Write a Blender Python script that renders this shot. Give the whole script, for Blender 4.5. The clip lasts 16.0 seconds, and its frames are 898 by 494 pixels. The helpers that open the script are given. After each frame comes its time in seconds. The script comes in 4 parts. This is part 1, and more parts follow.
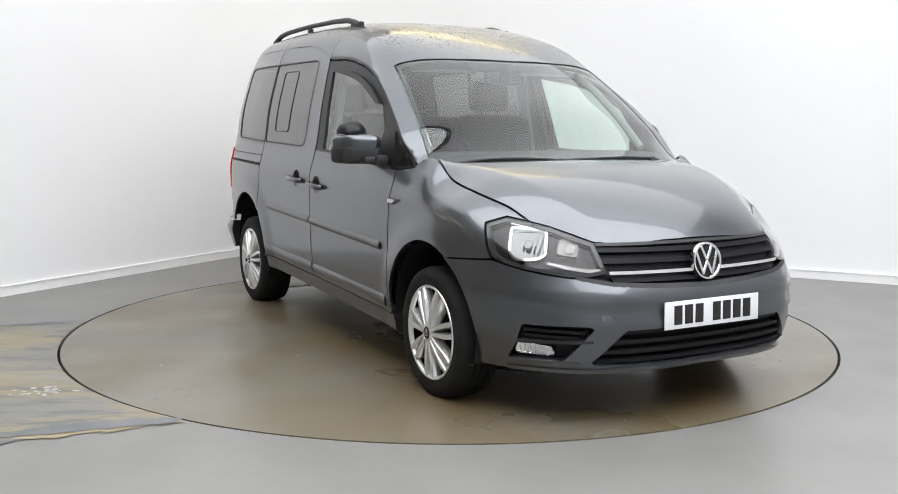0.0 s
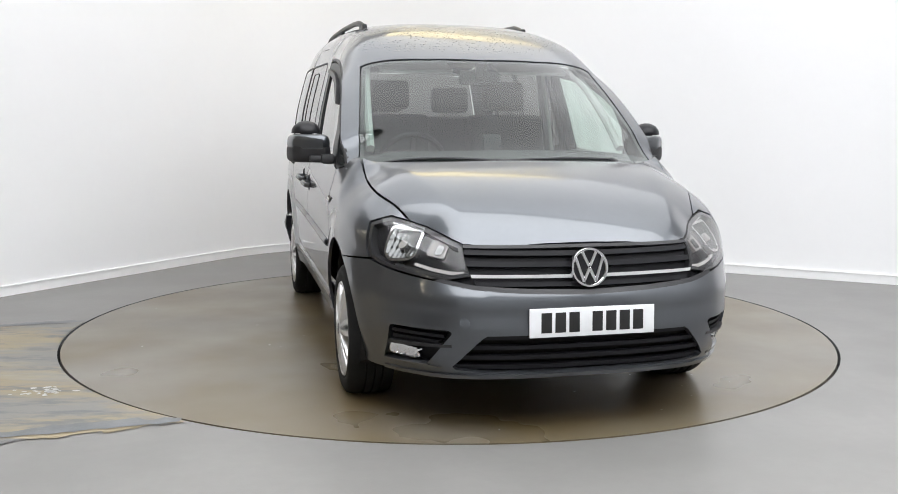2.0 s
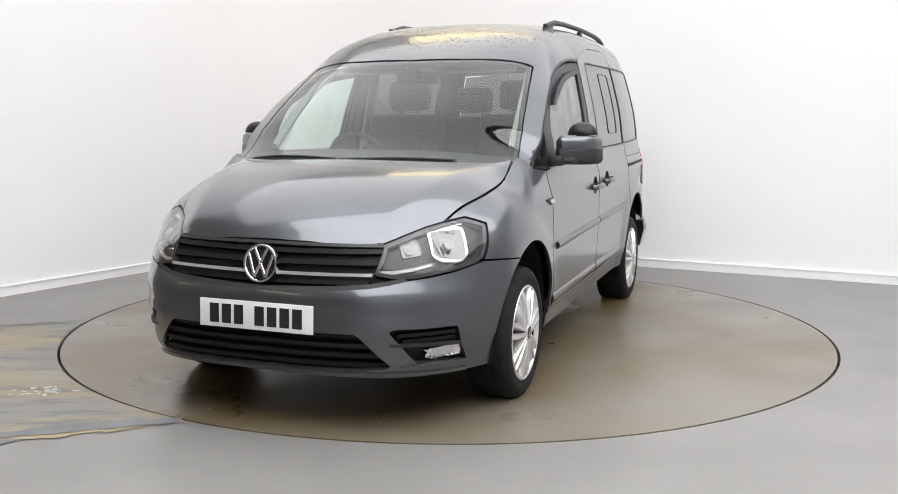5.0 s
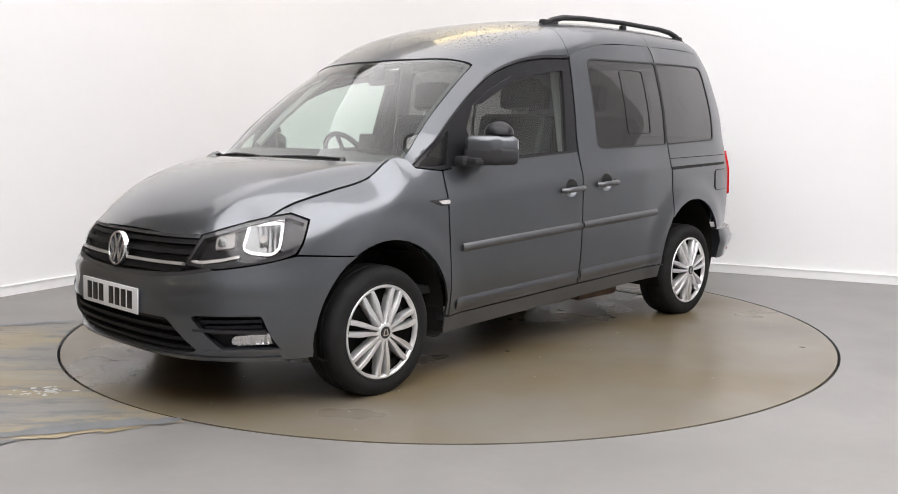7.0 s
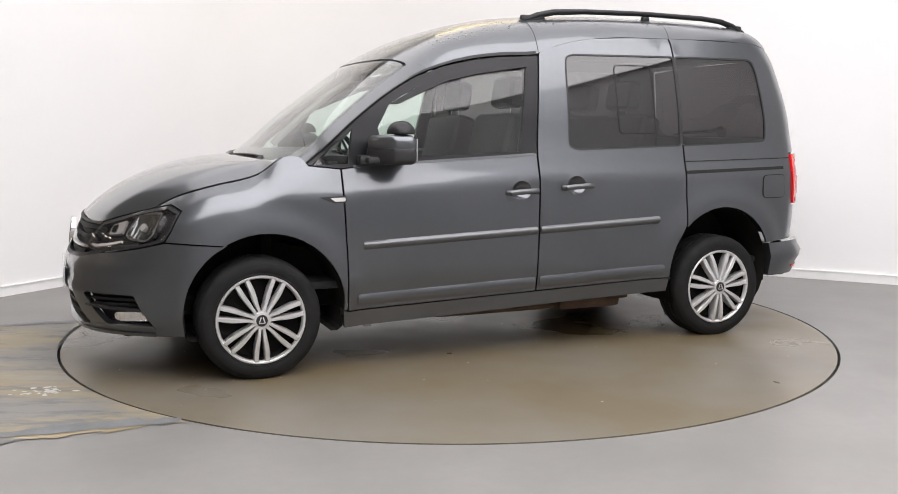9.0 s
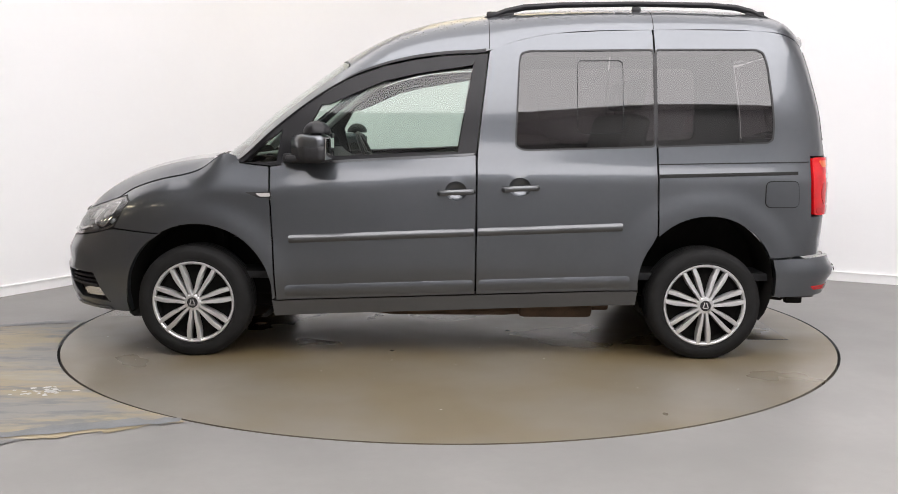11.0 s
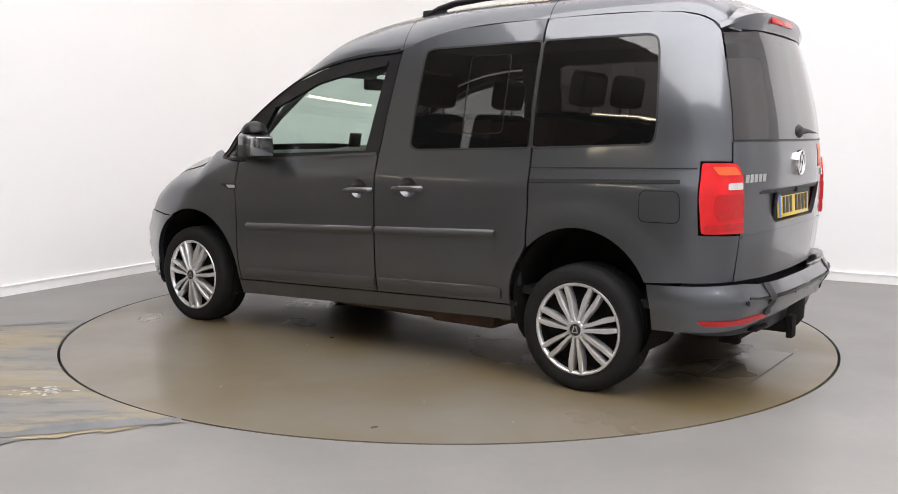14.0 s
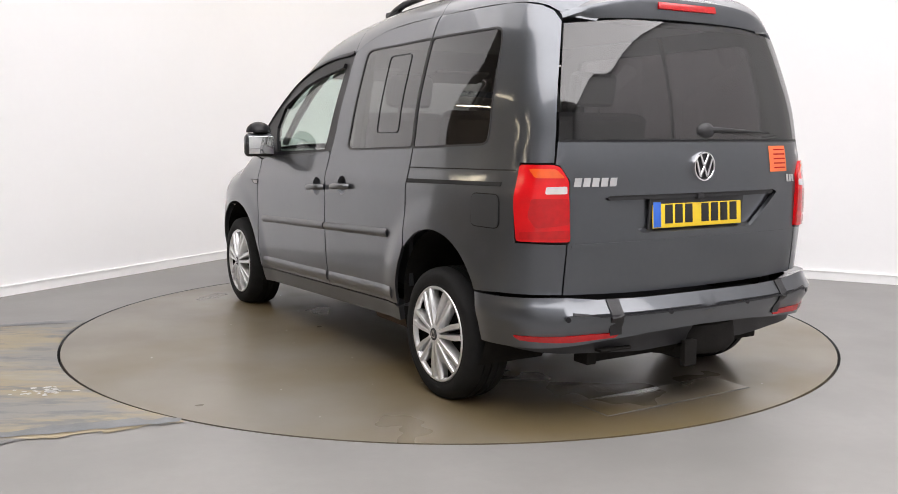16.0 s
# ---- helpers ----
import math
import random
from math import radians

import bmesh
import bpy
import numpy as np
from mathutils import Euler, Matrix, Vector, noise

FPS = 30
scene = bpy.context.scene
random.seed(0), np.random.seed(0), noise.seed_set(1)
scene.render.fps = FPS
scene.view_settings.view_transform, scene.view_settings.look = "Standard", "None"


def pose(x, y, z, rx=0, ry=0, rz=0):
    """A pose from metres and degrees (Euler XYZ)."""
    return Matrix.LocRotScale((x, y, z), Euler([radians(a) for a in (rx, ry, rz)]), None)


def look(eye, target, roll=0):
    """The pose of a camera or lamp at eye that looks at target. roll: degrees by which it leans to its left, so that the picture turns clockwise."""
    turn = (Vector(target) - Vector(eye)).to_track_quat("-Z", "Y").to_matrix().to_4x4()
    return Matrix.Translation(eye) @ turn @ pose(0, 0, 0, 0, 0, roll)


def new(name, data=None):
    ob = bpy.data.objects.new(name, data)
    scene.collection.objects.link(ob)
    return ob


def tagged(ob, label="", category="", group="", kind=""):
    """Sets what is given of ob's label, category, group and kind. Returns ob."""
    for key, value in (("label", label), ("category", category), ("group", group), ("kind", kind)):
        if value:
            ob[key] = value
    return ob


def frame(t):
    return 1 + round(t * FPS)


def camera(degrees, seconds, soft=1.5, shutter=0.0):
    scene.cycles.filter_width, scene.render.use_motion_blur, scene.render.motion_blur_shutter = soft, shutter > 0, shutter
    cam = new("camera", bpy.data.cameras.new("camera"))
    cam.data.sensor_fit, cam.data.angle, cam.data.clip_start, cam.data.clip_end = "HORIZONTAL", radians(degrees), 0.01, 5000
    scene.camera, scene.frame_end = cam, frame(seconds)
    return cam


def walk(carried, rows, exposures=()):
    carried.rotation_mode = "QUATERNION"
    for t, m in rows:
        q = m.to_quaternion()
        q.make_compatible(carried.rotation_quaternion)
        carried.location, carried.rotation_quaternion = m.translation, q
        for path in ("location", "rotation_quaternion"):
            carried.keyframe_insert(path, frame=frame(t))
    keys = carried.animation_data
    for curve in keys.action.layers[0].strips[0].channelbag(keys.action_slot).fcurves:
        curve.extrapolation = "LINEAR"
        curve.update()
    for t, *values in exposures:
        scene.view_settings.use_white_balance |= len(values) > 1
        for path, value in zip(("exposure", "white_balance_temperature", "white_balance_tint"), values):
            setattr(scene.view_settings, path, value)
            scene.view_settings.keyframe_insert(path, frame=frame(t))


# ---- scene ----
from mathutils import geometry

cam = camera(51.8, 16.0, 0.9)
EYE, AIM = (0.0, -5.657, 1.193), (-0.0038, 4.264, -0.0636)
walk(cam, [(0.0, look(EYE, AIM, 0.3)), (16.0, look(EYE, AIM, 0.3))],
     exposures=[(0.0, 0.55, 6450, 10), (2.5, 0.55, 6480, 10.5), (5.0, 0.55, 6600, 12), (7.5, 0.55, 6720, 14.5), (16.0, 0.55, 6750, 15)])

# ---- light ----
world = bpy.data.worlds.new("hall")
scene.world = world
world.use_nodes = True
world.node_tree.nodes["Background"].inputs[0].default_value = (0.9, 0.95, 1.0, 1)
world.node_tree.nodes["Background"].inputs[1].default_value = 0.05


# ---- materials ----
def material(name, color, rough=.5, metal=0.0, coat=0.0, vary=.12, scale=6.0, bump=0.0, bump_scale=200.0, spec=.5, flakes=False, mask=None):
    """Principled surface with two scales of tone variation and a fine relief."""
    m = bpy.data.materials.new(name)
    m.use_nodes = True
    nt = m.node_tree
    b = nt.nodes["Principled BSDF"]
    tc = nt.nodes.new("ShaderNodeTexCoord")
    big, fine = nt.nodes.new("ShaderNodeTexNoise"), nt.nodes.new("ShaderNodeTexNoise")
    big.inputs["Scale"].default_value, fine.inputs["Scale"].default_value = scale, scale * 14
    big.inputs["Detail"].default_value = fine.inputs["Detail"].default_value = 4
    add = nt.nodes.new("ShaderNodeMath")
    add.operation = "MULTIPLY_ADD"
    add.inputs[1].default_value, add.inputs[2].default_value = .35, 0
    ramp = nt.nodes.new("ShaderNodeValToRGB")
    ramp.color_ramp.elements[0].position, ramp.color_ramp.elements[1].position = .42, .95
    ramp.color_ramp.elements[0].color = (*[c * (1 - vary) for c in color], 1)
    ramp.color_ramp.elements[1].color = (*[min(1, c * (1 + vary)) for c in color], 1)
    for n in (big, fine):
        nt.links.new(tc.outputs["Object"], n.inputs["Vector"])
    nt.links.new(fine.outputs["Fac"], add.inputs[0])
    nt.links.new(big.outputs["Fac"], add.inputs[2])
    nt.links.new(add.outputs[0], ramp.inputs[0])
    nt.links.new(ramp.outputs[0], b.inputs["Base Color"])
    b.inputs["Roughness"].default_value, b.inputs["Metallic"].default_value = rough, metal
    b.inputs["Coat Weight"].default_value, b.inputs["Coat Roughness"].default_value = coat, .07
    b.inputs["Specular IOR Level"].default_value = spec
    if bump:
        n, bp = nt.nodes.new("ShaderNodeTexNoise"), nt.nodes.new("ShaderNodeBump")
        n.inputs["Scale"].default_value, n.inputs["Detail"].default_value = bump_scale, 3
        bp.inputs["Strength"].default_value, bp.inputs["Distance"].default_value = bump, .002
        nt.links.new(tc.outputs["Object"], n.inputs["Vector"])
        nt.links.new(n.outputs["Fac"], bp.inputs["Height"])
        nt.links.new(bp.outputs[0], b.inputs["Normal"])
    return m


def glass(name, tint, gloss=1.0, rough=0.0, base=.06):
    """A thin pane: tinted see-through with a mirror share that grows towards grazing views."""
    m = bpy.data.materials.new(name)
    m.use_nodes = True
    nt = m.node_tree
    nt.nodes.remove(nt.nodes["Principled BSDF"])
    out = nt.nodes["Material Output"]
    mix, tr, gl, lw = (nt.nodes.new(k) for k in ("ShaderNodeMixShader", "ShaderNodeBsdfTransparent", "ShaderNodeBsdfGlossy", "ShaderNodeLayerWeight"))
    tr.inputs[0].default_value = (*tint, 1)
    gl.inputs["Color"].default_value = (gloss, gloss, gloss, 1)
    gl.inputs["Roughness"].default_value = rough
    lw.inputs["Blend"].default_value = .5
    power, scale = nt.nodes.new("ShaderNodeMath"), nt.nodes.new("ShaderNodeMath")
    power.operation, scale.operation = "POWER", "MULTIPLY_ADD"
    power.inputs[1].default_value, scale.inputs[1].default_value, scale.inputs[2].default_value = 3.4, .92, base
    nt.links.new(lw.outputs["Facing"], power.inputs[0])
    nt.links.new(power.outputs[0], scale.inputs[0])
    nt.links.new(scale.outputs[0], mix.inputs[0])
    nt.links.new(tr.outputs[0], mix.inputs[1])
    nt.links.new(gl.outputs[0], mix.inputs[2])
    nt.links.new(mix.outputs[0], out.inputs[0])
    return m


def glowing(name, color, strength):
    m = bpy.data.materials.new(name)
    m.use_nodes = True
    b = m.node_tree.nodes["Principled BSDF"]
    b.inputs["Base Color"].default_value = (.8, .8, .8, 1)
    b.inputs["Emission Color"].default_value, b.inputs["Emission Strength"].default_value = (*color, 1), strength
    return m


PAINT = material("grey_metallic_paint", (.108, .116, .128), .33, .85, 1.0, .05, 2.5)
WET = material("grey_paint_with_raindrops", (.108, .116, .128), .33, .85, 1.0, .06, 2.5)
PLASTIC = material("black_plastic", (.018, .018, .020), .5, 0, 0, .25, 9, .25, 500)
GRILLE = material("grille_black", (.007, .007, .009), .55, 0, 0, .2, 9, .2, 400, .25)
SATIN = material("satin_black", (.012, .012, .014), .34, 0, 0, .15, 9, spec=.3)
TRIM_GREY = material("grey_moulding", (.108, .112, .118), .38, .75, .6, .06, 5)
RUBBER = material("tyre_rubber", (.013, .013, .013), .75, 0, 0, .3, 12, .3, 260, .2)
SILVER = material("silver_wheel_trim", (.70, .70, .70), .28, .7, .5, .08, 14)
CHROME = material("chrome", (.85, .85, .86), .08, 1, 0, .03, 8)
DARK = material("underbody", (.014, .013, .012), .9, 0, 0, .4, 7, .3, 60, .15)
RUST = material("rusty_underbody", (.09, .055, .035), .8, .1, 0, .4, 11, .3, 80)
CLOTH = material("seat_cloth", (.026, .027, .029), .9, 0, 0, .2, 30)
DASH = material("dashboard_plastic", (.034, .036, .038), .6, 0, 0, .15, 12)
LINING = material("pale_lining", (.33, .34, .33), .8, 0, 0, .06, 10)
WHITE = material("plate_white", (.78, .79, .80), .35, 0, .3, .03, 20)
YELLOW = material("plate_yellow", (.80, .56, .02), .35, 0, .3, .04, 20)
BLUE = material("plate_blue", (.02, .12, .55), .4, 0, .3, .04, 20)
INK = material("black_ink", (.012, .012, .012), .45, 0, 0, .1, 30)
RED = material("red_lamp_plastic", (.62, .006, .009), .18, 0, .35, .12, 14)
RED_DEEP = material("deep_red_reflector", (.46, .005, .007), .22, 0, .3, .15, 40)
AMBER = material("amber_lamp_plastic", (.75, .10, .015), .15, 0, 1, .1, 20)
LAMP_WHITE = material("clear_lamp_plastic", (.55, .53, .52), .15, 0, 1, .1, 30)
ORANGE = material("orange_sticker", (.80, .16, .045), .5, 0, .1, .06, 25)
REFLECTOR = material("lamp_reflector", (.15, .155, .155), .14, .95, 0, .05, 40, .3, 45)
CLEAR = glass("clear_pane", (.74, .84, .79), base=.055)
LENS = glass("lamp_lens", (.93, .93, .93), base=.03)
PRIVACY = glass("privacy_pane", (.185, .172, .178), 1.0, .03, .075)
MIRROR = material("mirror_glass", (.82, .84, .84), .02, 1, 0, .01, 5)
GREY_WALL = material("grey_painted_wall", (.46, .46, .465), .75, 0, 0, .03, 1.2, .05, 90)
WALL = material("white_painted_wall", (.90, .90, .905), .7, 0, 0, .012, 1.2, .05, 90)
SKIRT = material("white_skirting", (.91, .91, .91), .45, 0, .1, .02, 4)
HALL = material("hall_wall", (.62, .56, .52), .8, 0, 0, .3, .8, .3, 12)
CEIL = material("hall_ceiling", (.66, .65, .64), .9, 0, 0, .05, 1)
STEEL = material("steel_beam", (.28, .27, .26), .6, .2, 0, .15, 3)


def droplets(m):
    """Standing rain beads on the wet roof."""
    nt = m.node_tree
    tc, v = nt.nodes.new("ShaderNodeTexCoord"), nt.nodes.new("ShaderNodeTexVoronoi")
    v.inputs["Scale"].default_value = 48
    r, bp = nt.nodes.new("ShaderNodeValToRGB"), nt.nodes.new("ShaderNodeBump")
    r.color_ramp.elements[0].color, r.color_ramp.elements[1].color = (1, 1, 1, 1), (0, 0, 0, 1)
    r.color_ramp.elements[0].position, r.color_ramp.elements[1].position = .12, .34
    bp.inputs["Strength"].default_value, bp.inputs["Distance"].default_value = 1.0, .012
    nt.links.new(tc.outputs["Object"], v.inputs["Vector"])
    nt.links.new(v.outputs["Distance"], r.inputs[0])
    sep, high = nt.nodes.new("ShaderNodeSeparateXYZ"), nt.nodes.new("ShaderNodeMapRange")
    high.inputs["From Min"].default_value, high.inputs["From Max"].default_value = 1.60, 1.68
    patch, some = nt.nodes.new("ShaderNodeTexNoise"), nt.nodes.new("ShaderNodeMapRange")
    patch.inputs["Scale"].default_value = 9
    some.inputs["From Min"].default_value, some.inputs["From Max"].default_value = .30, .46
    m1, m2 = nt.nodes.new("ShaderNodeMath"), nt.nodes.new("ShaderNodeMath")
    m1.operation = m2.operation = "MULTIPLY"
    nt.links.new(tc.outputs["Object"], sep.inputs[0])
    nt.links.new(tc.outputs["Object"], patch.inputs["Vector"])
    nt.links.new(patch.outputs["Fac"], some.inputs["Value"])
    nt.links.new(sep.outputs[2], high.inputs["Value"])
    nt.links.new(r.outputs[0], m1.inputs[0])
    nt.links.new(high.outputs[0], m1.inputs[1])
    nt.links.new(m1.outputs[0], m2.inputs[0])
    nt.links.new(some.outputs[0], m2.inputs[1])
    facing, flatness, m3 = nt.nodes.new("ShaderNodeSeparateXYZ"), nt.nodes.new("ShaderNodeMapRange"), nt.nodes.new("ShaderNodeMath")
    flatness.inputs["From Min"].default_value, flatness.inputs["From Max"].default_value = .74, .88
    m3.operation = "MULTIPLY"
    nt.links.new(tc.outputs["Normal"], facing.inputs[0])
    nt.links.new(facing.outputs[2], flatness.inputs["Value"])
    nt.links.new(m2.outputs[0], m3.inputs[0])
    nt.links.new(flatness.outputs[0], m3.inputs[1])
    nt.links.new(m3.outputs[0], bp.inputs["Height"])
    nt.links.new(bp.outputs[0], nt.nodes["Principled BSDF"].inputs["Coat Normal"])
    nt.links.new(bp.outputs[0], nt.nodes["Principled BSDF"].inputs["Normal"])


droplets(WET)


def floor_paint(name, base, stain, worn=False):
    """Grey floor paint with scuffs, brown tyre dirt, and, where worn, a flaked patch."""
    m = material(name, base, .42, 0, .12, .10, 1.3, .10, 120)
    nt = m.node_tree
    b = nt.nodes["Principled BSDF"]
    old = b.inputs["Base Color"].links[0].from_socket
    tc = nt.nodes.new("ShaderNodeTexCoord")

    def noise_at(scale, detail, low, high):
        n, r = nt.nodes.new("ShaderNodeTexNoise"), nt.nodes.new("ShaderNodeMapRange")
        n.inputs["Scale"].default_value, n.inputs["Detail"].default_value = scale, detail
        r.inputs["From Min"].default_value, r.inputs["From Max"].default_value = low, high
        nt.links.new(tc.outputs["Object"], n.inputs["Vector"])
        nt.links.new(n.outputs["Fac"], r.inputs["Value"])
        return r.outputs[0]

    def mix(fac, a, c):
        x = nt.nodes.new("ShaderNodeMix")
        x.data_type = "RGBA"
        nt.links.new(fac, x.inputs["Factor"])
        nt.links.new(a, x.inputs["A"])
        if isinstance(c, tuple):
            x.inputs["B"].default_value = (*c, 1)
        else:
            nt.links.new(c, x.inputs["B"])
        return x.outputs["Result"]

    def math_node(op, a, c):
        x = nt.nodes.new("ShaderNodeMath")
        x.operation = op
        x.use_clamp = True
        for i, v in enumerate((a, c)):
            if isinstance(v, float):
                x.inputs[i].default_value = v
            else:
                nt.links.new(v, x.inputs[i])
        return x.outputs[0]

    sep = nt.nodes.new("ShaderNodeSeparateXYZ")
    nt.links.new(tc.outputs["Object"], sep.inputs[0])
    if worn:
        col = mix(noise_at(1.1, 8, .50, .72), old, stain)
        col = mix(math_node("MULTIPLY", noise_at(2.2, 9, .50, .60), .3), col, tuple(c * .86 for c in base))
    else:
        # brown water and tyre dirt gathered along the two wheel tracks under the car
        ab = math_node("ABSOLUTE", sep.outputs[1], 0.0)
        r = nt.nodes.new("ShaderNodeMapRange")
        r.interpolation_type = "SMOOTHSTEP"
        r.inputs["From Min"].default_value, r.inputs["From Max"].default_value = 1.55, .75
        nt.links.new(ab, r.inputs["Value"])
        col = mix(math_node("MULTIPLY", r.outputs[0], noise_at(.9, 3, .18, .56)), old, stain)
        col = mix(math_node("MULTIPLY", noise_at(3.0, 4, .62, .80), .25), col, tuple(c * .6 for c in base))
        rr = nt.nodes.new("ShaderNodeMapRange")
        rr.inputs["To Min"].default_value, rr.inputs["To Max"].default_value = .42, .16
        nt.links.new(math_node("MULTIPLY", r.outputs[0], noise_at(1.4, 3, .30, .80)), rr.inputs["Value"])
        nt.links.new(rr.outputs[0], b.inputs["Roughness"])
    nt.links.new(col, b.inputs["Base Color"])
    return m


def bare_floor():
    """Ochre bare concrete with long smears of grey paint that still clings to it."""
    m = material("worn_brown_floor", (.285, .235, .150), .5, 0, .05, .10, 2.2, .2, 90)
    nt = m.node_tree
    b = nt.nodes["Principled BSDF"]
    col = b.inputs["Base Color"].links[0].from_socket
    tc, mp = nt.nodes.new("ShaderNodeTexCoord"), nt.nodes.new("ShaderNodeMapping")
    mp.inputs["Scale"].default_value, mp.inputs["Rotation"].default_value = (.75, 2.6, 1), (0, 0, radians(-14))
    nt.links.new(tc.outputs["Object"], mp.inputs["Vector"])
    for scale, low, high, tone, w in ((1.3, .44, .58, (.185, .186, .187), .85), (3.2, .50, .60, (.115, .122, .134), .85), (1.1, .55, .75, (.36, .34, .29), .6)):
        n, r, x = nt.nodes.new("ShaderNodeTexNoise"), nt.nodes.new("ShaderNodeMapRange"), nt.nodes.new("ShaderNodeMix")
        n.inputs["Scale"].default_value, n.inputs["Detail"].default_value, n.inputs["Roughness"].default_value = scale, 9, .65
        r.inputs["From Min"].default_value, r.inputs["From Max"].default_value, r.inputs["To Max"].default_value = low, high, w
        x.data_type = "RGBA"
        x.inputs["B"].default_value = (*tone, 1)
        nt.links.new(mp.outputs[0], n.inputs["Vector"])
        nt.links.new(n.outputs["Fac"], r.inputs["Value"])
        nt.links.new(r.outputs[0], x.inputs["Factor"])
        nt.links.new(col, x.inputs["A"])
        col = x.outputs["Result"]
    nt.links.new(col, b.inputs["Base Color"])
    return m


FLOOR = floor_paint("grey_floor_paint", (.205, .199, .192), (.182, .177, .170), True)
TABLE = floor_paint("turntable_paint", (.198, .191, .178), (.136, .102, .052))
WORN = bare_floor()
FLAKE = material("old_grey_paint", (.16, .165, .175), .5, 0, .05, .25, 5, .2, 60)
SPECK = material("white_scrap", (.52, .52, .51), .5, 0, 0, .1, 30)
GAP = material("dark_gap", (.01, .01, .01), .9, 0, 0, .2, 5)
LIGHT = glowing("cool_light_panel", (.965, .98, 1.0), 2.95)
DIM = glowing("dim_fill_panel", (.965, .98, 1.0), 1.05)
TUBE = glowing("tube_light", (1.0, .90, .66), 13.0)
WARM = glowing("warm_light_panel", (1.0, .84, .45), 1.8)

# ---- the body's skin ----
def curve(pts):
    """Smooth monotone-ish interpolation through (a, b) pairs."""
    pts = sorted(pts)
    xs = np.array([p[0] for p in pts], float)
    ys = np.array([p[1] for p in pts], float)
    d = np.diff(ys) / np.diff(xs)
    m = np.concatenate([[d[0]], (d[1:] + d[:-1]) / 2, [d[-1]]])
    for i in range(1, len(m) - 1):
        if d[i - 1] * d[i] <= 0:
            m[i] = 0

    def at(v):
        v = min(max(v, xs[0]), xs[-1])
        i = min(max(int(np.searchsorted(xs, v)) - 1, 0), len(xs) - 2)
        h = xs[i + 1] - xs[i]
        t = (v - xs[i]) / h
        return float(ys[i] * (1 + 2 * t) * (1 - t) ** 2 + h * m[i] * t * (1 - t) ** 2
                     + ys[i + 1] * t * t * (3 - 2 * t) + h * m[i + 1] * t * t * (t - 1))
    return at


# the plan outline of the left half of the body at bumper height, nose to tail
PLAN = [(2.195, 0), (2.1949, .03), (2.187, .25), (2.155, .45), (2.09, .6), (2.01, .70), (1.91, .780), (1.8, .826), (1.6, .860), (1.34, .872),
        (.8, .872), (0, .872), (-1.0, .872), (-1.5, .866), (-1.75, .850), (-1.86, .822), (-1.935, .762), (-1.985, .66), (-2.010, .55), (-2.045, .35), (-2.0599, .03), (-2.06, 0)]
_L = [0.0]
for _a, _b in zip(PLAN, PLAN[1:]):
    _L.append(_L[-1] + math.hypot(_b[0] - _a[0], _b[1] - _a[1]))
PLAN_X, PLAN_Y = curve(zip(_L, [p[0] for p in PLAN])), curve(zip(_L, [p[1] for p in PLAN]))
ARC_END = _L[-1]
_S = np.linspace(0, ARC_END, 600)
_SX, _SY = np.array([PLAN_X(s) for s in _S]), np.array([PLAN_Y(s) for s in _S])

INSET = curve([(.15, .075), (.22, .055), (.30, .037), (.36, .024), (.45, .010), (.55, .003), (.65, 0), (.80, -.001), (.90, .001), (.945, .004), (1.0, .020), (1.06, .036),
               (1.14, .056), (1.3, .088), (1.45, .124), (1.6, .165), (1.66, .186), (1.72, .22), (1.8, .33)])
NOSE = curve([(.15, -.09), (.22, -.045), (.3, -.008), (.38, .002), (.43, .005), (.455, .002), (.475, -.007), (.52, -.006), (.55, -.010), (.58, -.03), (.62, -.048), (.67, -.06), (.75, -.098), (.8, -.135), (.86, -.2), (.95, -.32), (1.05, -.5)])
TAIL = curve([(.15, .06), (.3, .03), (.5, .02), (.8, 0), (1.05, 0), (1.15, .01), (1.3, .030), (1.45, .062), (1.6, .100), (1.66, .122), (1.72, .165), (1.8, .28)])
SHOULDER = curve([(1.1, 1.078), (1.2, 1.062), (1.25, 1.03), (1.31, .985), (1.4, .955), (1.5, .935), (1.6, .908), (1.7, .873), (1.79, .824), (1.87, .79), (2.1, .745)])


def soft(v):
    v = min(max(v, 0.0), 1.0)
    return v * v * (3 - 2 * v)


def flank(u, z, out=0.0):
    """The upright skin of the left half of the body: arc position, height, and metres to stand proud of it."""
    x, y = PLAN_X(u), PLAN_Y(u)
    e = .004
    tx, ty = PLAN_X(u + e) - PLAN_X(u - e), PLAN_Y(u + e) - PLAN_Y(u - e)
    n = math.hypot(tx, ty) or 1
    nx, ny = -ty / n, tx / n
    if nx * 0 + ny * 1 < 0 and abs(ny) > abs(nx) or (x > 1.9 and nx < 0) or (x < -1.9 and nx > 0):
        nx, ny = -nx, -ny
    x, y = x + nx * out, y + ny * out
    # the shoulder crease climbs towards the tail
    zz = z + .068 * min(max(0, x + .14), 1.1) * soft((z - .6) / .2) * soft((1.15 - z) / .14)
    y *= 1 - INSET(zz) / .872
    # fuller rear corners, and a nose that turns in at its corners
    y *= 1 + (.010 + .030 * soft((z - .95) / .45)) * soft((-.15 - x) / 1.2)
    if x < -1.5:
        x -= .024 * min(y / .7, 1.0) ** 2 * soft((-1.5 - x) / .35)
    elif x > 1.6:
        y -= .026 * soft((x - 1.6) / .35) * soft((y - .45) / .3)
